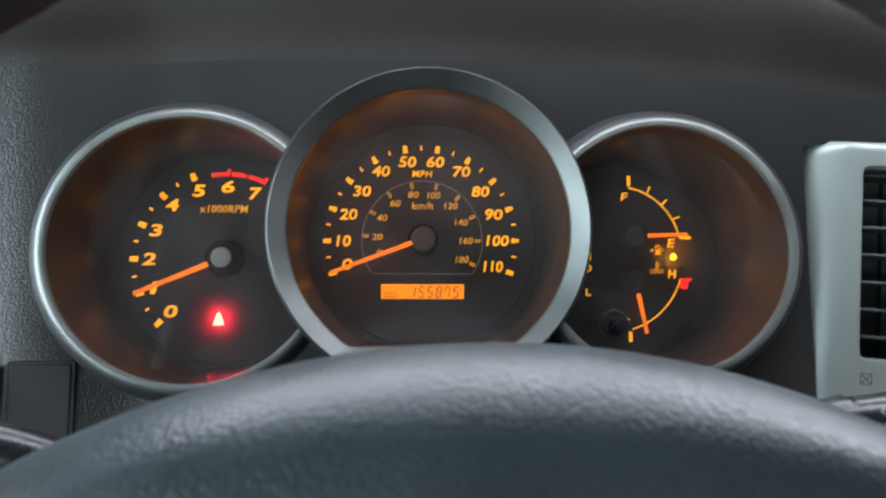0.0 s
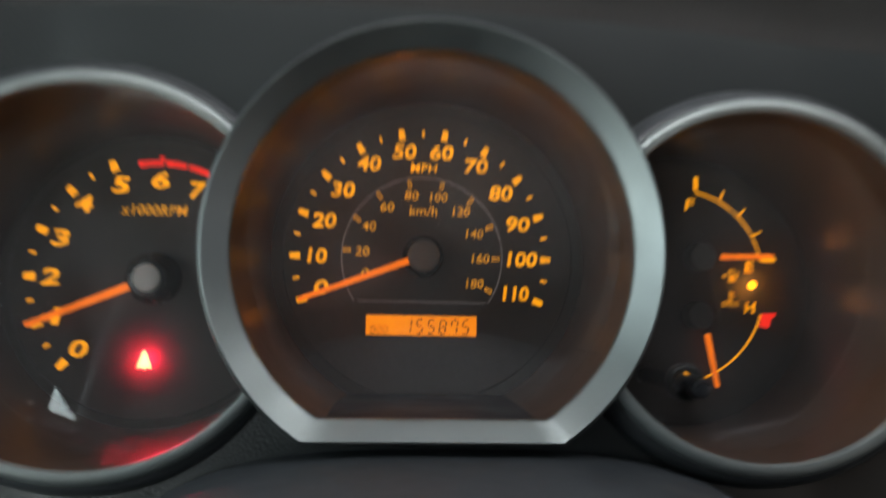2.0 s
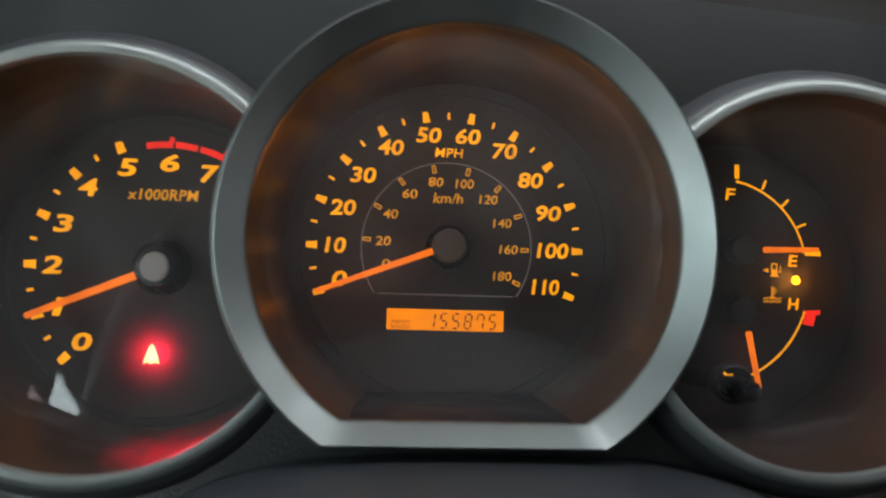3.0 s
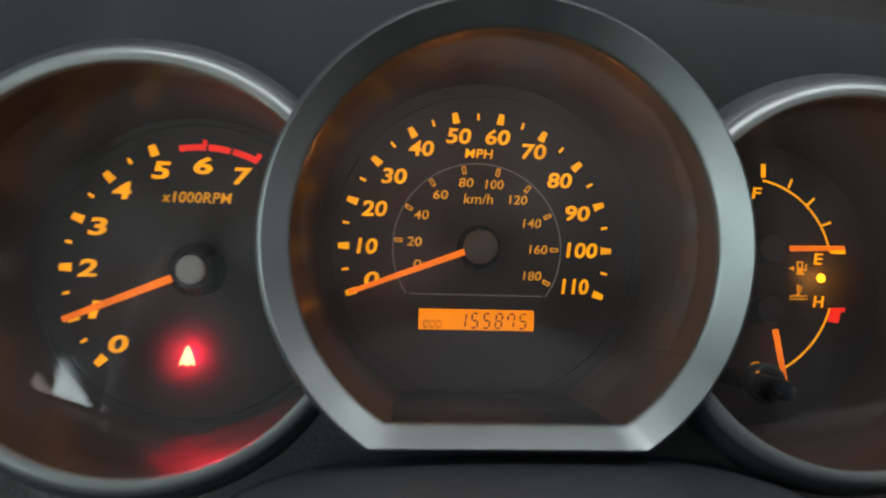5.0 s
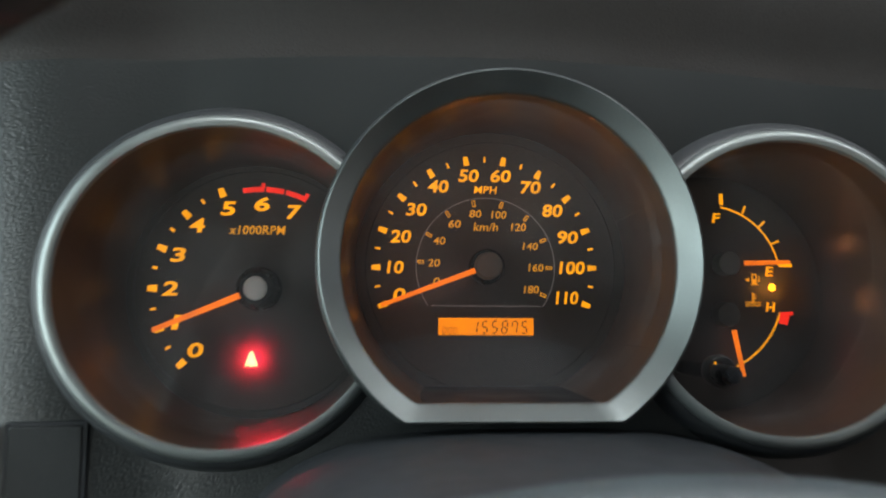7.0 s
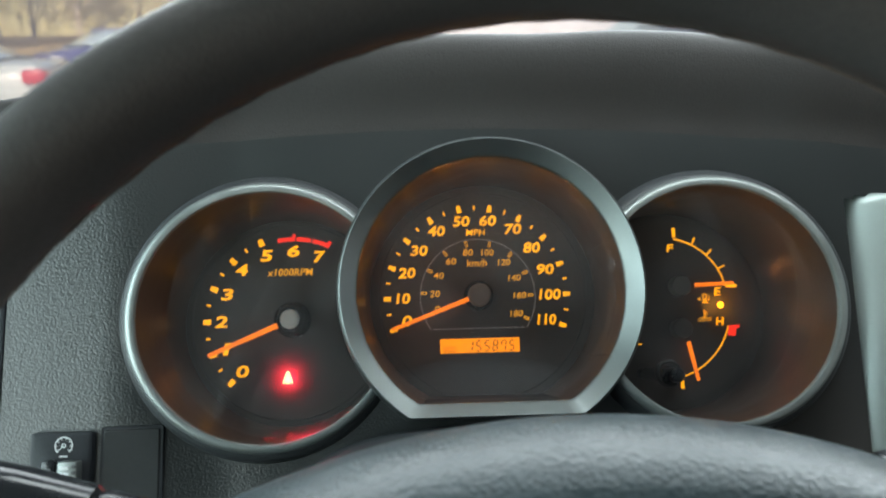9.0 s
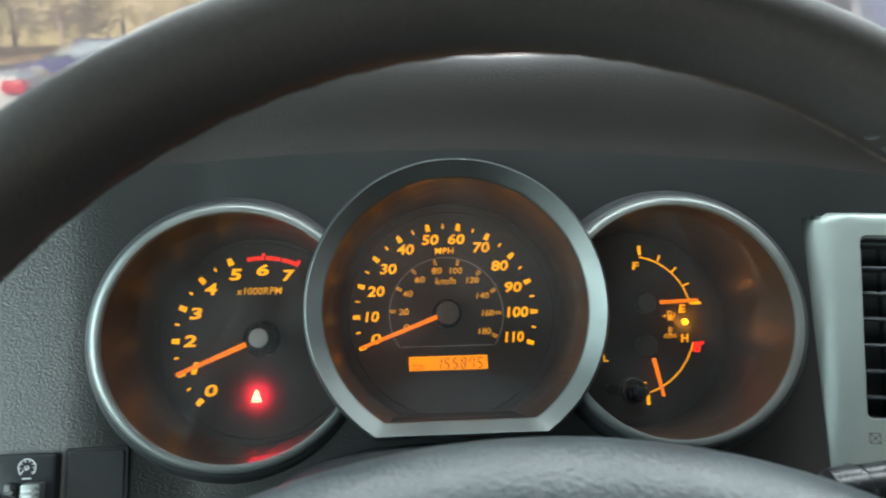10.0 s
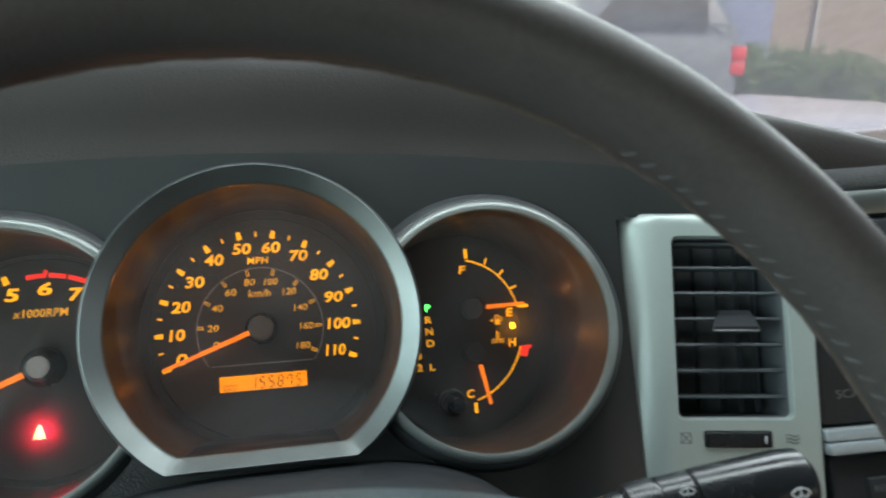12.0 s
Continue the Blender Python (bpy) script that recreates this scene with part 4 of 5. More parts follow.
for z in (2.64, 1.46, 0.22, -1.02, -2.27, -3.5, -4.73):
    bm = loops(([[(x, y0 + 0.0, z + dz) for y0, dz in ((0.55, 0.0), (0.6, 0.1), (1.0, 0.12), (2.2, 0.12), (2.2, 0.02), (1.0, -0.02), (0.6, -0.06))] for x in (0.08, 5.42)]), cap_first=True, cap_last=True)
    part("slat", bm, M_SLAT, vent)
for x in (1.0, 2.0, 3.2, 4.2, 5.0):
    part("vane", loops(([[(x - 0.04, 2.5, z), (x + 0.04, 2.5, z), (x + 0.04, 3.0, z), (x - 0.04, 3.0, z)] for z in (-5.6, 2.9)]), cap_first=True, cap_last=True), M_SLAT, vent)
part("tab", loops([rrect(2.3, 3.7, -1.15, -0.6, 0.12, 0.9), rrect(2.25, 3.75, -1.25, -0.6, 0.12, 0.2), rrect(1.8, 3.72, -1.55, -0.95, 0.12, -0.4), rrect(1.5, 3.7, -1.68, -1.36, 0.1, -0.85), rrect(1.58, 3.62, -1.64, -1.4, 0.08, -0.92)], cap_last=True), M_SATINBLACK, vent, "black adjusting tab")
# the highlight on the tab's front edge, added as a lighter bar
part("tab_glint", box(1.53, 3.67, -0.97, -0.88, -1.66, -1.55, 0.03, 1), M_RINGSIDE, vent, "grey bar standing in for the tab's edge highlight")
wheel_slot = part("thumb_wheel", loops([rrect(1.15, 4.35, -7.0, -6.22, 0.12, -0.03), rrect(1.22, 4.28, -6.95, -6.27, 0.1, -0.04), rrect(1.3, 4.2, -6.9, -6.32, 0.1, -0.16)], cap_last=True), M_BLACK, vent, "black ribbed thumb wheel")
for k in range(22):
    part("rib", box(1.4 + 0.11 * k, 1.455 + 0.11 * k, -0.2, -0.15, -6.87, -6.36), M_SATINBLACK, wheel_slot, smooth=False)
part("wheel_mark", box(3.95, 4.03, -0.22, -0.15, -6.8, -6.45, 0.02, 1), M_PRINT, wheel_slot, "white mark")


def shut_sign(x, z, s):
    bm = bmesh.new()
    for x0, x1, z0, z1 in ((-s, s, s - 0.04, s), (-s, s, -s, -s + 0.04), (-s, -s + 0.04, -s, s), (s - 0.04, s, -s, s)):
        box(x + x0, x + x1, -0.015, 0.0, z + z0, z + z1, bm=bm)
    for a in (45, 135):
        join(bm, bar_at(x, z, -s * 1.3, s * 1.3, 0.045, 0.045, a, 0.0, -0.016))
    return bm


part("sign", shut_sign(0.32, -6.55, 0.25), M_PRINTDARK, vent, "moulded shut sign", smooth=False)


def breeze_sign(x, z):
    bm = bmesh.new()
    for k in range(3):
        pts = [(x - 0.3 + 0.06 * i, -0.015, z - 0.16 * k + 0.05 * math.sin(i * 0.7)) for i in range(11)]
        join(bm, tube(pts, 0.025, 5))
    return bm


part("sign", breeze_sign(5.3, -6.45), M_PRINTDARK, vent, "moulded breeze sign")

# ---- centre stack ----
RM = CL @ Matrix.Translation((0.255, -0.075, -0.003)) @ Matrix.Rotation(radians(-8), 4, "Z")
radio = thing("head_unit", "black car radio with grey print and silver buttons", "car radio", RM)
part("front", box(0.35, 19, 0.0, 3, -6.6, 3.2, 0.3), M_SATINBLACK, radio)
part("sign", letters("SCAN", 2.1, -0.01, -5.15, 0.4, 1.2, shear=0.0, bold=0.0), M_PRINTDIM, radio, "worn grey print", smooth=False)
part("button", box(0.2, 3.5, -0.5, 1.0, -7.25, -6.7, 0.1), M_BARS, radio, "silver button bar")
part("button", box(0.2, 3.9, -0.7, 1.0, -7.85, -7.3, 0.12), M_BARS, radio, "silver button bar")
part("lower_front", box(0.3, 19, -0.2, 3, -14, -7.95, 0.3), M_SATINBLACK, radio, "black lower front")
part("button", box(1.9, 3.5, -0.45, 0.2, -10.1, -9.0, 0.12), M_SMOOTH, radio, "small dark button")
part("button", box(3.7, 5.3, -0.45, 0.2, -10.1, -9.0, 0.12), M_SMOOTH, radio, "small dark button")
part("button_edge", box(1.9, 3.5, -0.47, -0.42, -9.05, -9.0), M_PRINTDIM, radio, smooth=False)
part("sign", letters("RESET", 2.7, -0.46, -9.5, 0.28, 1.1, shear=0.0, bold=0.0), M_PRINTDIM, radio, "worn grey print", smooth=False)
stack = thing("centre_trim", "silver trim bar across the dark centre dash", "trim", RM, kind="structure")
part("trim_bar", box(0.6, 60, 0.2, 3, 3.4, 4.7, 0.25), M_SILVER, stack, "silver trim bar")
part("upper_face", box(-1.0, 60, 1.1, 4, 4.75, 6.2, 0.6, 3), M_DASH, stack, "dark dash edge")
part("gap", box(0.4, 60, 1.0, 3, 3.1, 3.5), M_SMOOTH, stack)
part("lower_dash", box(7, 90, 1.5, 6, -40, 4, 0.8), M_DASH, stack, "dark dash front")

# ---- the cabin round the camera ----
M_TRIM = surface("grey cabin trim", (0.13, 0.13, 0.127), 0.7, vary=0.1, scale=8, bump=0.3, bump_scale=600)
M_HEADLINER = surface("dark headliner cloth", (0.085, 0.082, 0.08), 0.9, vary=0.08, scale=10, bump=0.4, bump_scale=1500)
M_CARPET = surface("dark carpet", (0.04, 0.04, 0.042), 0.95, vary=0.25, scale=30, bump=0.6, bump_scale=900)
ONE = Matrix.Identity(4)
cabin = thing("cabin", "grey cabin shell with open window frames", "car cabin", ONE, kind="structure")
XL, XR, ZS, ZT = -0.58, 1.30, 1.10, 1.60
part("roof_lining", box(XL - 0.02, XR + 0.02, -2.7, 0.02, 1.66, 1.72, 0.02), M_HEADLINER, cabin, "dark grey headliner", unit=1)
# unseen panel added over the fill lamp; the roof has no opening
part("fill_backing", box(-0.22, 0.62, -0.14, -0.01, 1.652, 1.664), M_HEADLINER, cabin, "unseen grey panel added above the overhead fill", unit=1)
part("cabin_floor", box(XL, XR, -2.7, 0.7, 0.42, 0.48), M_CARPET, cabin, "dark carpet floor", unit=1)
part("bulkhead", box(XL, XR, 0.66, 0.72, 0.42, 1.14), M_CARPET, cabin, "dark bulkhead", unit=1)
for x0, x1 in ((XL - 0.06, XL), (XR, XR + 0.06)):
    part("door_side", box(x0, x1, -2.7, 0.72, 0.4, ZS, 0.01), M_TRIM, cabin, "grey door lining", unit=1)
    part("roof_rail", box(x0, x1, -2.7, 0.1, ZT, 1.72, 0.01), M_TRIM, cabin, "grey roof rail", unit=1)
    for y0, y1 in ((-1.16, -1.0), (-1.75, -1.6), (-2.7, -2.55)):
        part("pillar", box(x0, x1, y0, y1, ZS, ZT, 0.01), M_TRIM, cabin, "grey window pillar", unit=1)
    xm = (x0 + x1) / 2
    part("front_pillar", tube([(xm, 0.08, 1.64), (xm, 0.4, 1.42), (xm, 0.74, 1.12)], 0.035, 12), M_TRIM, cabin, "grey windscreen pillar", unit=1)
part("tail_wall", box(XL, XR, -2.76, -2.7, 0.42, ZS, 0.01), M_TRIM, cabin, "grey tailgate lining", unit=1)
part("tail_rail", box(XL, XR, -2.76, -2.7, 1.58, 1.7, 0.01), M_TRIM, cabin, "grey tailgate frame", unit=1)
part("header", box(XL, XR, 0.0, 0.08, 1.6, 1.7, 0.02), M_TRIM, cabin, "grey windscreen header", unit=1)

# a translucent film puts the haze of the outside view into the glass
M_SCREEN = clear("hazed windscreen glass", ior=1.5, veil=0.36, patch=0.1, film_type="ShaderNodeBsdfTranslucent")
pane = part("windscreen", loops([[(XL + (XR - XL) * i / 12, y + 0.03 * (1 - ((i - 6) / 6) ** 2), z) for i in range(13)] for y, z in ((0.085, 1.63), (0.28, 1.495), (0.52, 1.32), (0.745, 1.13))], closed=False), M_SCREEN, cabin, "windscreen with a pale haze film", unit=1)
pane.data.flip_normals()
pane.visible_shadow = False

# the car's own bonnet ahead of the windscreen
M_BONNET = surface("pale car paint", (0.82, 0.82, 0.81), 0.35, vary=0.04, scale=3, coat=0.5)
bonnet = thing("bonnet", "pale glossy car bonnet ahead of the windscreen", "car bonnet", ONE)


def bonnet_skin():
    rows = []
    for i in range(31):
        u = -1 + 2 * i / 30
        x = 0.36 + 0.9 * u
        row = []
        for y, z in ((0.66, H - 0.015), (0.9, H + 0.0), (1.3, H - 0.015), (1.65, H - 0.035), (1.78, H - 0.06), (1.85, H - 0.11), (1.87, H - 0.35)):
            row.append((x, y - 0.12 * u * u * (y > 1), z + 0.018 * smooth_step(0.45, 0.92, abs(u)) - 0.05 * abs(u) ** 40 - 0.04 * smooth_step(1.3, 1.85, y) * abs(u)))
        rows.append(row)
    return loops(rows, closed=False)


part("bonnet_panel", bonnet_skin(), M_BONNET, bonnet, unit=1, flat_angle=60)

for u0, u1 in ((-0.5, -0.46), (1.18, 1.22)):
    part("front_wing", box(u0, u1, 0.7, 1.72, 0.42, 1.1, 0.015), M_BONNET, bonnet, "pale front wing", unit=1)
part("nose", box(-0.46, 1.18, 1.66, 1.74, 0.42, 0.9, 0.02), M_BONNET, bonnet, "pale car nose", unit=1)

# ---- the car park outside ----
M_GROUND = surface("pale worn asphalt", (0.34, 0.335, 0.32), 0.9, vary=0.2, scale=0.4, fine=30, bump=0.5, bump_scale=60)
M_GRASS = surface("dry verge", (0.34, 0.24, 0.09), 0.95, vary=0.3, scale=1.5, fine=30, bump=0.6, bump_scale=40)
M_BARK = surface("grey-brown bark", (0.48, 0.42, 0.33), 0.9, vary=0.3, scale=4, fine=40, bump=0.8, bump_scale=30)
M_LEAF = surface("olive spring leaves", (0.6, 0.57, 0.27), 0.7, vary=0.4, scale=2, fine=20, per_object=0.4)
M_TWIG = surface("bare twigs", (0.72, 0.67, 0.42), 0.9, vary=0.3, scale=2, fine=20)
M_HEDGE = surface("dense hedge leaves", (0.11, 0.17, 0.07), 0.6, vary=0.45, scale=4, fine=30)
M_WALL = surface("tan rendered wall", (0.28, 0.25, 0.205), 0.9, vary=0.08, scale=1, fine=30, bump=0.3, bump_scale=80)
M_BLUEWALL = surface("blue painted wall", (0.2, 0.25, 0.38), 0.8, vary=0.1, scale=1)
M_PALE = surface("pale painted trim", (0.6, 0.62, 0.62), 0.6, vary=0.05)
M_PIPE = surface("grey painted pipe", (0.4, 0.42, 0.41), 0.6, vary=0.08)
M_TYRE = surface("tyre rubber", (0.02, 0.02, 0.02), 0.85, vary=0.2)
M_GLASS = surface("dark car glass", (0.05, 0.06, 0.06), 0.08, vary=0.1, coat=0.3)
# the sky's reflection is put into the glass as a pale base colour
M_GLASSPALE = surface("car glass with pale sky in colour", (0.42, 0.54, 0.54), 0.06, vary=0.1, coat=0.5)
M_TAIL = surface("red tail lamp", (0.55, 0.02, 0.03), 0.2, vary=0.1, coat=0.5)
M_HEADLAMP = surface("clear headlamp", (0.6, 0.6, 0.58), 0.1, vary=0.05, coat=0.6)
M_CHROME = surface("bright metal", (0.6, 0.6, 0.6), 0.2, metal=1.0, vary=0.05)

bm = bmesh.new()
bmesh.ops.create_grid(bm, x_segments=60, y_segments=60, size=400)
ground = part("ground", bm, M_GROUND, None, unit=1)
tagged(ground, "pale worn asphalt of a car park", "ground", kind="structure")

rows = []
for i in range(41):
    x = -70 + 105 * i / 40
    rows.append([(x, 34 + 2 * math.sin(i * 0.6), -0.05), (x, 36, 0.35), (x, 42, 0.8 + 0.15 * math.sin(i)), (x, 60, 1.2), (x, 90, 1.2)])
v = part("verge", loops(rows, closed=False), M_GRASS, None, unit=1)
tagged(v, "dry yellow grass verge below the trees", "verge", kind="structure")

M_FARWOOD = surface("far spring wood", (0.62, 0.58, 0.3), 0.95, vary=0.3, scale=0.12, fine=0.9)
rows = []
for i in range(121):
    a = radians(-62 + 80 * i / 120)
    top = 15 + 1.6 * math.sin(i * 0.9) + 1.1 * math.sin(i * 2.3 + 1)
    rows.append([(d * math.sin(a), d * math.cos(a), z) for d, z in ((70, 0.5), (70.6 + 0.6 * math.sin(i * 1.7), top * 0.5), (72 + math.sin(i * 2.9), top * 0.85), (74, top), (78, top))])
far = part("far_wood", loops(rows, closed=False), M_FARWOOD, None, unit=1)
tagged(far, "distant olive wood closing the view", "wood", kind="structure")

rng = random.Random(7)


def leaf_cloud(count, centre, radii, size, rng, power=0.5):
    verts, faces = [], []
    for _ in range(count):
        d = Vector((rng.gauss(0, 1), rng.gauss(0, 1), rng.gauss(0, 1))).normalized() * rng.random() ** power
        p = Vector((centre[0] + d.x * radii[0], centre[1] + d.y * radii[1], centre[2] + d.z * radii[2]))
        a = Vector((rng.uniform(-1, 1), rng.uniform(-1, 1), rng.uniform(-1, 1))).normalized()
        b = a.orthogonal().normalized()
        s = size * rng.uniform(0.5, 1.4)
        k = len(verts)
        verts += [p - a * s, p - b * s * 0.5, p + a * s, p + b * s * 0.5]
        faces.append((k, k + 1, k + 2, k + 3))
    return verts, faces


def tree(x, y, z, h, rng):
    t = thing("tree", "bare grey-brown tree with thin olive foliage at the wood's edge", "tree", Matrix.Translation((x, y, z)), group="trees at the edge of the wood")
    pts = [(rng.uniform(-.1, .1) * k, rng.uniform(-.1, .1) * k, h * k / 5) for k in range(6)]
    bm = tube(pts, [0.15 * h / 12 * (1 - k / 5.6) for k in range(6)], 9)
    for k in range(11):
        z0 = h * rng.uniform(0.15, 0.85)
        a = rng.uniform(0, 6.28)
        l = h * rng.uniform(0.14, 0.28)
        join(bm, tube([(0, 0, z0), (math.cos(a) * l * 0.5, math.sin(a) * l * 0.5, z0 + l * 0.35), (math.cos(a) * l, math.sin(a) * l, z0 + l * rng.uniform(0.5, 0.9))], [0.07, 0.045, 0.015], 5))
    part("trunk", bm, M_BARK, t, unit=1)
    verts, faces = [], []
    for k in range(26):
        c = (rng.gauss(0, h * 0.13), rng.gauss(0, h * 0.13), h * rng.uniform(0.12, 1.0))
        vv, ff = leaf_cloud(170, c, (h * 0.11, h * 0.11, h * 0.09), 0.14, rng)
        faces += [tuple(i + len(verts) for i in f) for f in ff]
        verts += vv
    me = bpy.data.meshes.new("crown")
    me.from_pydata(verts, [], faces)
    me.materials.append(M_LEAF if rng.random() < 0.4 else M_TWIG)
    c = new("crown", me)
    c.parent = t


for i in range(26):
    ang = radians(-46 + 50 * (i + rng.uniform(-0.3, 0.3)) / 25)
    d = rng.uniform(39, 56)
    tree(d * math.sin(ang), d * math.cos(ang), 0.8, rng.uniform(9, 15), rng)


def wheel_of(parent, x, y, r, side):
    w = part("tyre", tube([(x - side * 0.02, y, r), (x, y, r), (x + side * 0.2, y, r), (x + side * 0.22, y, r)], [r * 0.9, r, r, r * 0.9], 24), M_TYRE, parent, "black tyre", unit=1)
    part("hub", tube([(x - side * 0.03, y, r), (x + side * 0.01, y, r)], [r * 0.45, r * 0.62], 16), M_CHROME, w, "metal wheel hub", unit=1)


def body_loft(stations, material, parent, name="body", label=""):
    """Cross-sections (y, half width low, half width high, z low, z belt, z top) joined along the car."""
    rows = []
    for y, wl, wh, z0, z1, z2 in stations:
        rows.append([(-wl * 0.96, y, z0), (-wl, y, z0 + 0.12), (-wl, y, (z0 + z1) / 2), (-wl * 0.97, y, z1), (-wh, y, z2 - 0.04), (-wh * 0.9, y, z2), (0, y, z2 + 0.02),
                     (wh * 0.9, y, z2), (wh, y, z2 - 0.04), (wl * 0.97, y, z1), (wl, y, (z0 + z1) / 2), (wl, y, z0 + 0.12), (wl * 0.96, y, z0)])
    return part(name, loops(rows, closed=True, cap_first=True, cap_last=True), material, parent, label, unit=1, flat_angle=30)


def sedan(x, y, heading, paint, label, glass):
    """A saloon; its nose points along local +y."""
    t = thing("parked_car", label, "car", pose(x, y, 0, 0, 0, heading), group="parked cars")
    low = [(-2.3, 0.7, 0.62, 0.35, 0.7, 0.92), (-2.2, 0.84, 0.74, 0.25, 0.78, 0.98), (-1.5, 0.88, 0.78, 0.22, 0.85, 1.0), (0.2, 0.89, 0.8, 0.22, 0.84, 0.97), (1.1, 0.88, 0.78, 0.22, 0.82, 0.95),
           (2.0, 0.84, 0.72, 0.24, 0.72, 0.82), (2.25, 0.72, 0.6, 0.3, 0.62, 0.72)]
    b = body_loft(low, paint, t)
    cab = [(-1.75, 0.74, 0.7, 0.92, 0.95, 0.99), (-1.05, 0.76, 0.6, 0.92, 1.2, 1.4), (-0.3, 0.78, 0.62, 0.92, 1.22, 1.45), (0.3, 0.78, 0.6, 0.92, 1.2, 1.4), (1.15, 0.74, 0.68, 0.9, 0.94, 0.97)]
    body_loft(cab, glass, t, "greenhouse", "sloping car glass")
    part("roof", box(-0.57, 0.57, -1.05, 0.3, 1.4, 1.48, 0.05, 3), paint, t, unit=1)
    for s in (-1, 1):
        part("tail_lamp", box(s * 0.76 - 0.16, s * 0.76 + 0.13, -2.34, -2.05, 0.72, 0.9, 0.05), M_TAIL, t, "red tail lamp", unit=1)
        part("reverse_lamp", box(s * 0.5 - 0.1, s * 0.5 + 0.1, -2.33, -2.15, 0.76, 0.88, 0.04), M_HEADLAMP, t, "clear reversing lamp", unit=1)
        part("headlamp", box(s * 0.62 - 0.17, s * 0.62 + 0.17, 2.0, 2.28, 0.6, 0.74, 0.05), M_HEADLAMP, t, "clear headlamp", unit=1)
        for yy in (-1.4, 1.4):
            wheel_of(t, s * 0.7, yy, 0.32, s)
        part("mirror", box(s * 0.92 - 0.1, s * 0.92 + 0.1, 0.62, 0.76, 0.95, 1.08, 0.04), paint, t, unit=1)
    part("grille", box(-0.4, 0.4, 2.2, 2.3, 0.45, 0.6, 0.03), M_TYRE, t, "black grille", unit=1)
    part("bumper", box(-0.78, 0.78, -2.4, -2.2, 0.3, 0.52, 0.06), paint, t, unit=1)
    return t


M_BLUECAR = surface("blue car paint", (0.085, 0.085, 0.2), 0.3, vary=0.05, coat=0.6)
M_GREENCAR = surface("silver-green car paint", (0.42, 0.48, 0.45), 0.3, vary=0.05, coat=0.6)
M_GREYCAR = surface("grey-blue car paint", (0.15, 0.19, 0.215), 0.4, vary=0.05, coat=0.5)
M_WHITECAR = surface("white car paint", (0.75, 0.76, 0.76), 0.3, vary=0.04, coat=0.5)


def polar(az, d):
    return d * math.sin(radians(az)), d * math.cos(radians(az)) - 0.37


sedan(-9.25, 23.1, 144, M_BLUECAR, "blue parked saloon with a pale green windscreen", M_GLASSPALE)
sedan(-7.21, 9.83, 100, M_GREENCAR, "silver-green parked saloon with a red tail lamp", M_GLASSPALE)


# the side of the utility car is seen, its tail to the right
u = thing("parked_utility_car", "grey-blue tall utility car with red upright tail lamps", "car", pose(*polar(27.0, 9.3), 0, 0, 0, 152), group="parked cars")


def side_loft(stations, material, parent, name, label=""):
    rows = []
    for x, w0, w1, z0, z1, z2 in stations:
        rows.append([(x, -w0 * 0.96, z0), (x, -w0, z0 + 0.15), (x, -w0, z1 - 0.2), (x, -w0 * 0.98, z1), (x, -w1, z2 - 0.06), (x, -w1 * 0.92, z2), (x, 0, z2 + 0.02),
                     (x, w1 * 0.92, z2), (x, w1, z2 - 0.06), (x, w0 * 0.98, z1), (x, w0, z1 - 0.2), (x, w0, z0 + 0.15), (x, w0 * 0.96, z0)])
    return part(name, loops(rows, cap_first=True, cap_last=True), material, parent, label, unit=1, flat_angle=30)


# local x runs from the tail (negative) to the nose
side_loft([(-1.05, 0.86, 0.84, 0.45, 1.25, 1.3), (-0.95, 0.93, 0.9, 0.38, 1.27, 1.33), (1.9, 0.94, 0.91, 0.36, 1.26, 1.3), (2.0, 0.94, 0.9, 0.36, 1.1, 1.16), (3.5, 0.9, 0.85, 0.38, 1.02, 1.1), (3.75, 0.8, 0.76, 0.42, 0.9, 0.98)], M_GREYCAR, u, "body")
side_loft([(-1.0, 0.89, 0.86, 1.27, 1.32, 1.36), (-0.78, 0.89, 0.76, 1.27, 1.6, 1.82), (-0.5, 0.89, 0.75, 1.27, 1.62, 1.87), (0.9, 0.89, 0.75, 1.27, 1.62, 1.88), (1.3, 0.89, 0.78, 1.2, 1.5, 1.8)], M_GREYCAR, u, "upper_body")
side_loft([(1.3, 0.86, 0.75, 1.2, 1.5, 1.79), (2.05, 0.85, 0.8, 1.12, 1.16, 1.2)], M_GLASSPALE, u, "windscreen", "car windscreen, pale sky reflection in its colour")
for s in (-1, 1):
    part("side_window", prism([(-0.72, 1.36), (0.52, 1.36), (0.2, 1.74), (-0.68, 1.74)], s * 0.86, s * 0.92), M_GLASS, u, "dark rear side window", unit=1)
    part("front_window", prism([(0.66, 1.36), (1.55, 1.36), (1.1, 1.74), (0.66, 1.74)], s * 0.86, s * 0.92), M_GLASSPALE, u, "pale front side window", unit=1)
    for z0 in (0.9, 1.05):
        part("tail_lamp", box(-1.12, -0.98, s * 0.86 - 0.07, s * 0.86 + 0.06, z0, z0 + 0.14, 0.012), M_TAIL, u, "red upright tail lamp", unit=1)
    for xx in (-0.35, 2.7):
        w = part("tyre", tube([(xx, s * 0.72, 0.36), (xx, s * 0.74, 0.36), (xx, s * 0.94, 0.36), (xx, s * 0.96, 0.36)], [0.3, 0.36, 0.36, 0.3], 24), M_TYRE, u, "black tyre", unit=1)
        part("hub", tube([(xx, s * 0.95, 0.36), (xx, s * 0.975, 0.36)], [0.22, 0.16], 16), M_CHROME, w, "metal wheel hub", unit=1)
part("filler_flap", box(0.1, 0.45, -0.96, -0.9, 0.78, 0.98, 0.03), M_TYRE, u, "dark side marker", unit=1)
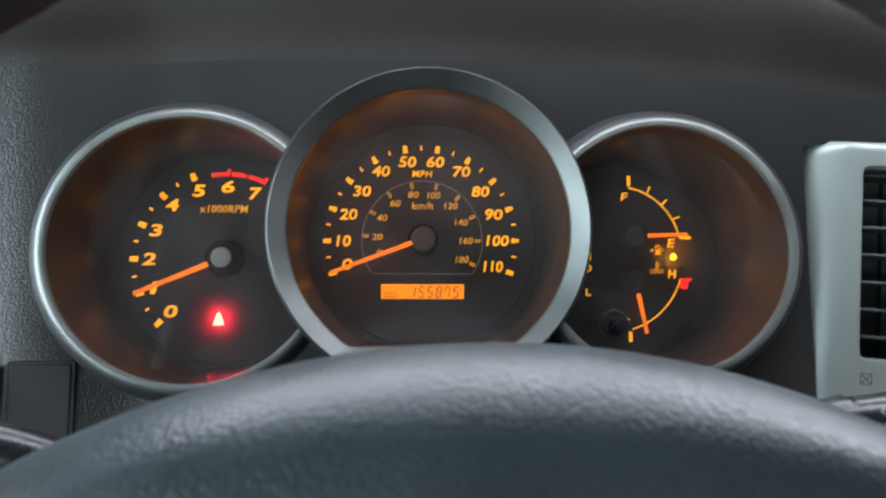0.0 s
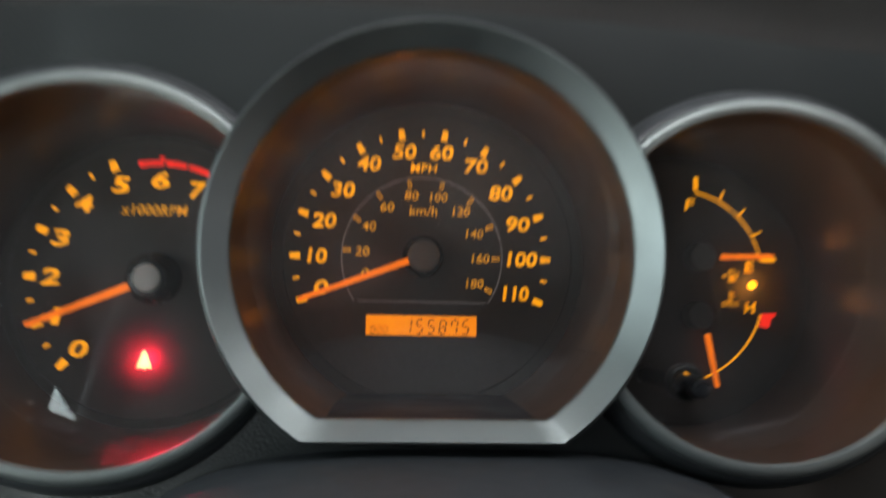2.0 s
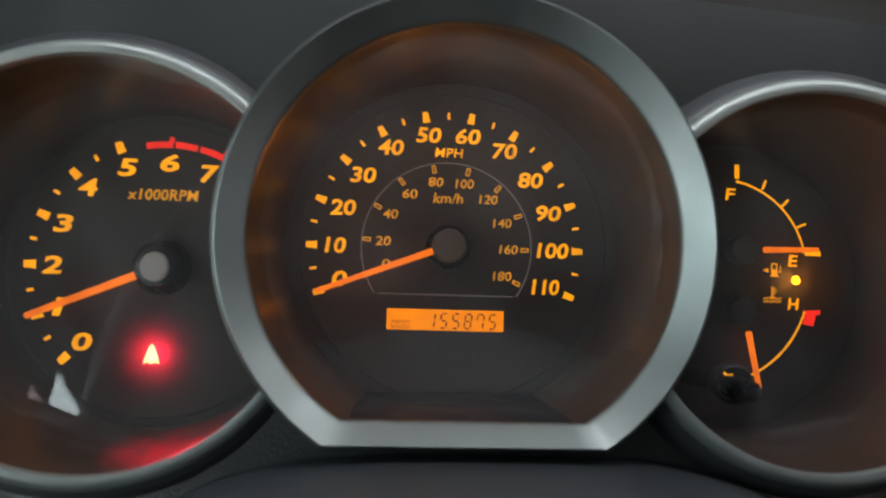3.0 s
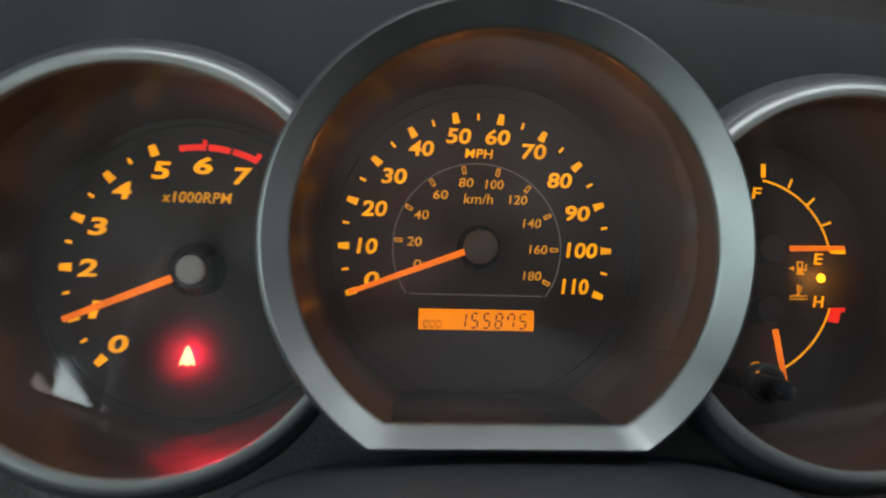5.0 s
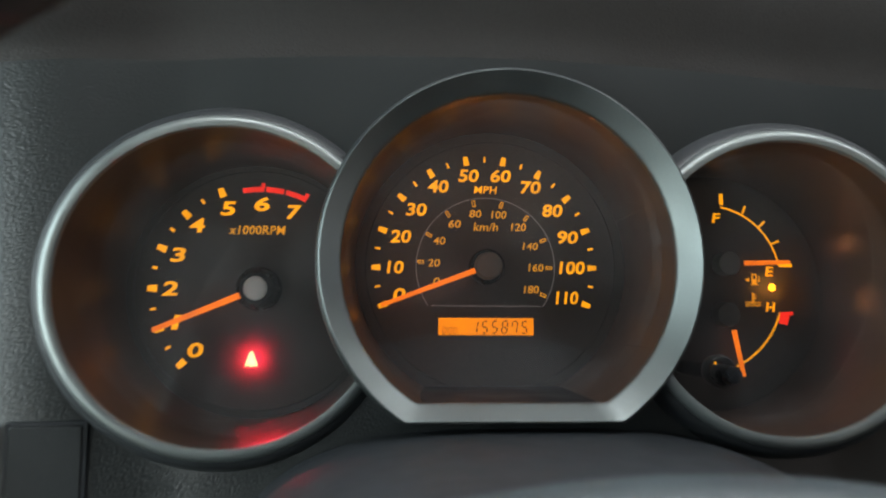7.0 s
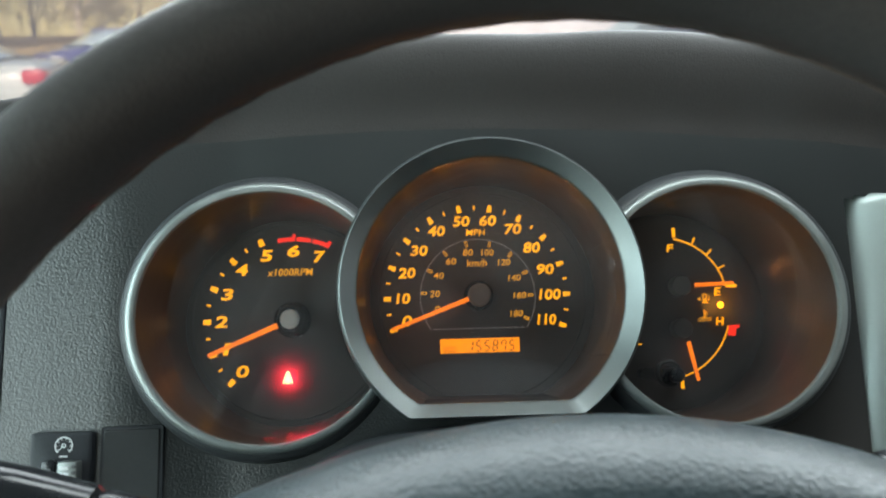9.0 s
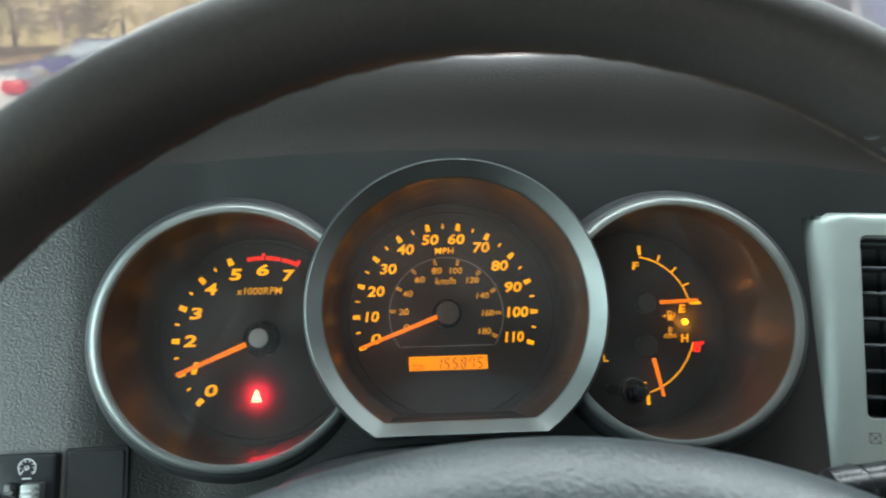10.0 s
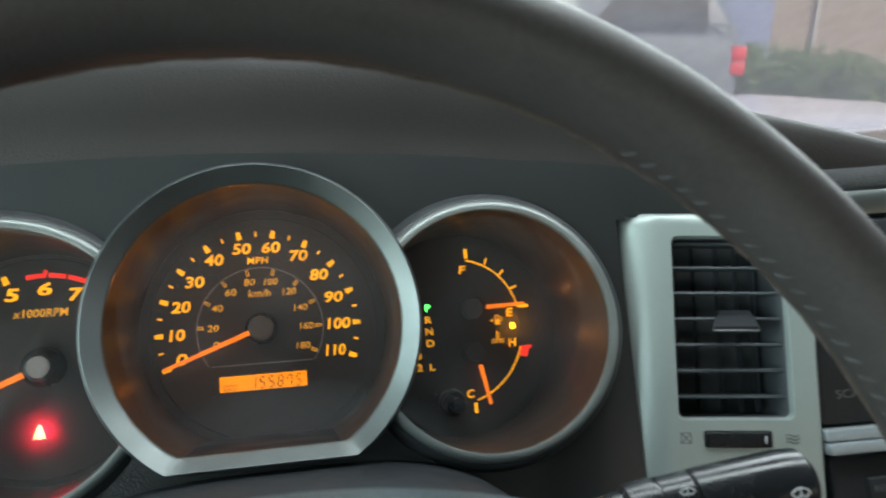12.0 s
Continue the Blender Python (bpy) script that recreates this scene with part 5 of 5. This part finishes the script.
part("bumper", box(-1.2, -1.0, -0.9, 0.9, 0.4, 0.62, 0.05), M_CHROME, u, "bright metal rear bumper", unit=1)

# an assumed van, placed so its side fills the pale sliver over the visor
van = thing("parked_van", "tall white parked van", "van", pose(*polar(7.0, 13.0), 0, 0, 0, 176), group="parked cars")
side_loft([(-2.7, 0.9, 0.82, 0.4, 1.3, 2.15), (-2.55, 0.96, 0.88, 0.35, 1.3, 2.25), (1.3, 0.96, 0.88, 0.35, 1.3, 2.25), (1.75, 0.96, 0.86, 0.35, 1.25, 2.05), (2.4, 0.94, 0.88, 0.35, 1.1, 1.3), (3.0, 0.85, 0.75, 0.4, 0.95, 1.1)], M_WHITECAR, van, "body")
for s in (-1, 1):
    part("side_window", prism([(0.7, 1.45), (1.9, 1.45), (1.55, 1.95), (0.7, 1.95)], s * 0.88, s * 0.95), M_GLASS, van, "dark cab window", unit=1)
    for xx in (-1.6, 2.0):
        part("tyre", tube([(xx, s * 0.72, 0.36), (xx, s * 0.74, 0.36), (xx, s * 0.94, 0.36), (xx, s * 0.97, 0.36)], [0.3, 0.36, 0.36, 0.3], 24), M_TYRE, van, "black tyre", unit=1)

# hedge, wall and downpipe beyond
hx, hy = polar(41, 15.5)
verts, faces = [], []
for k in range(150):
    c = (rng.uniform(-5.2, 5.2), rng.uniform(-0.5, 0.5), rng.uniform(0.15, 0.8))
    vv, ff = leaf_cloud(200, c, (0.55, 0.5, 0.32), 0.05, rng, 0.4)
    faces += [tuple(i + len(verts) for i in f) for f in ff]
    verts += vv
me = bpy.data.meshes.new("hedge")
me.from_pydata(verts, [], faces)
me.materials.append(M_HEDGE)
hob = new("hedge", me)
hob.matrix_world = pose(hx, hy, 0, 0, 0, -38) @ Matrix.Diagonal((1, 1, 1.1, 1))
tagged(hob, "dense green clipped hedge before a tan wall", "hedge")

bx, by = polar(40, 21)
building = thing("building", "low tan rendered building with a blue wall panel", "building", pose(bx, by, 0, 0, 0, -36))
part("wall", box(-3.6, 12, 0, 0.3, 0, 5.5), M_WALL, building, "tan rendered wall", unit=1)
part("blue_panel", box(-5.1, -1.5, -0.1, 0.25, 0, 5.2, 0.02), M_BLUEWALL, building, "blue painted panel", unit=1)
part("wall", box(-16, -5.1, 0.05, 0.3, 0, 5.5), M_PALE, building, "pale wall", unit=1)
part("roof_edge", box(-16.2, 12.2, -0.4, 0.5, 5.5, 5.8, 0.04), M_PALE, building, "pale roof edge", unit=1)
part("downpipe", tube([(-0.5, -0.12, 0.0), (-0.5, -0.12, 5.4)], 0.045, 12), M_PIPE, building, "pale downpipe", unit=1)

# the car's own tyres
for s in (-1, 1):
    for yy in (1.25, -1.9):
        wheel_of(cabin, 0.36 + s * 0.74, yy, 0.37, s)
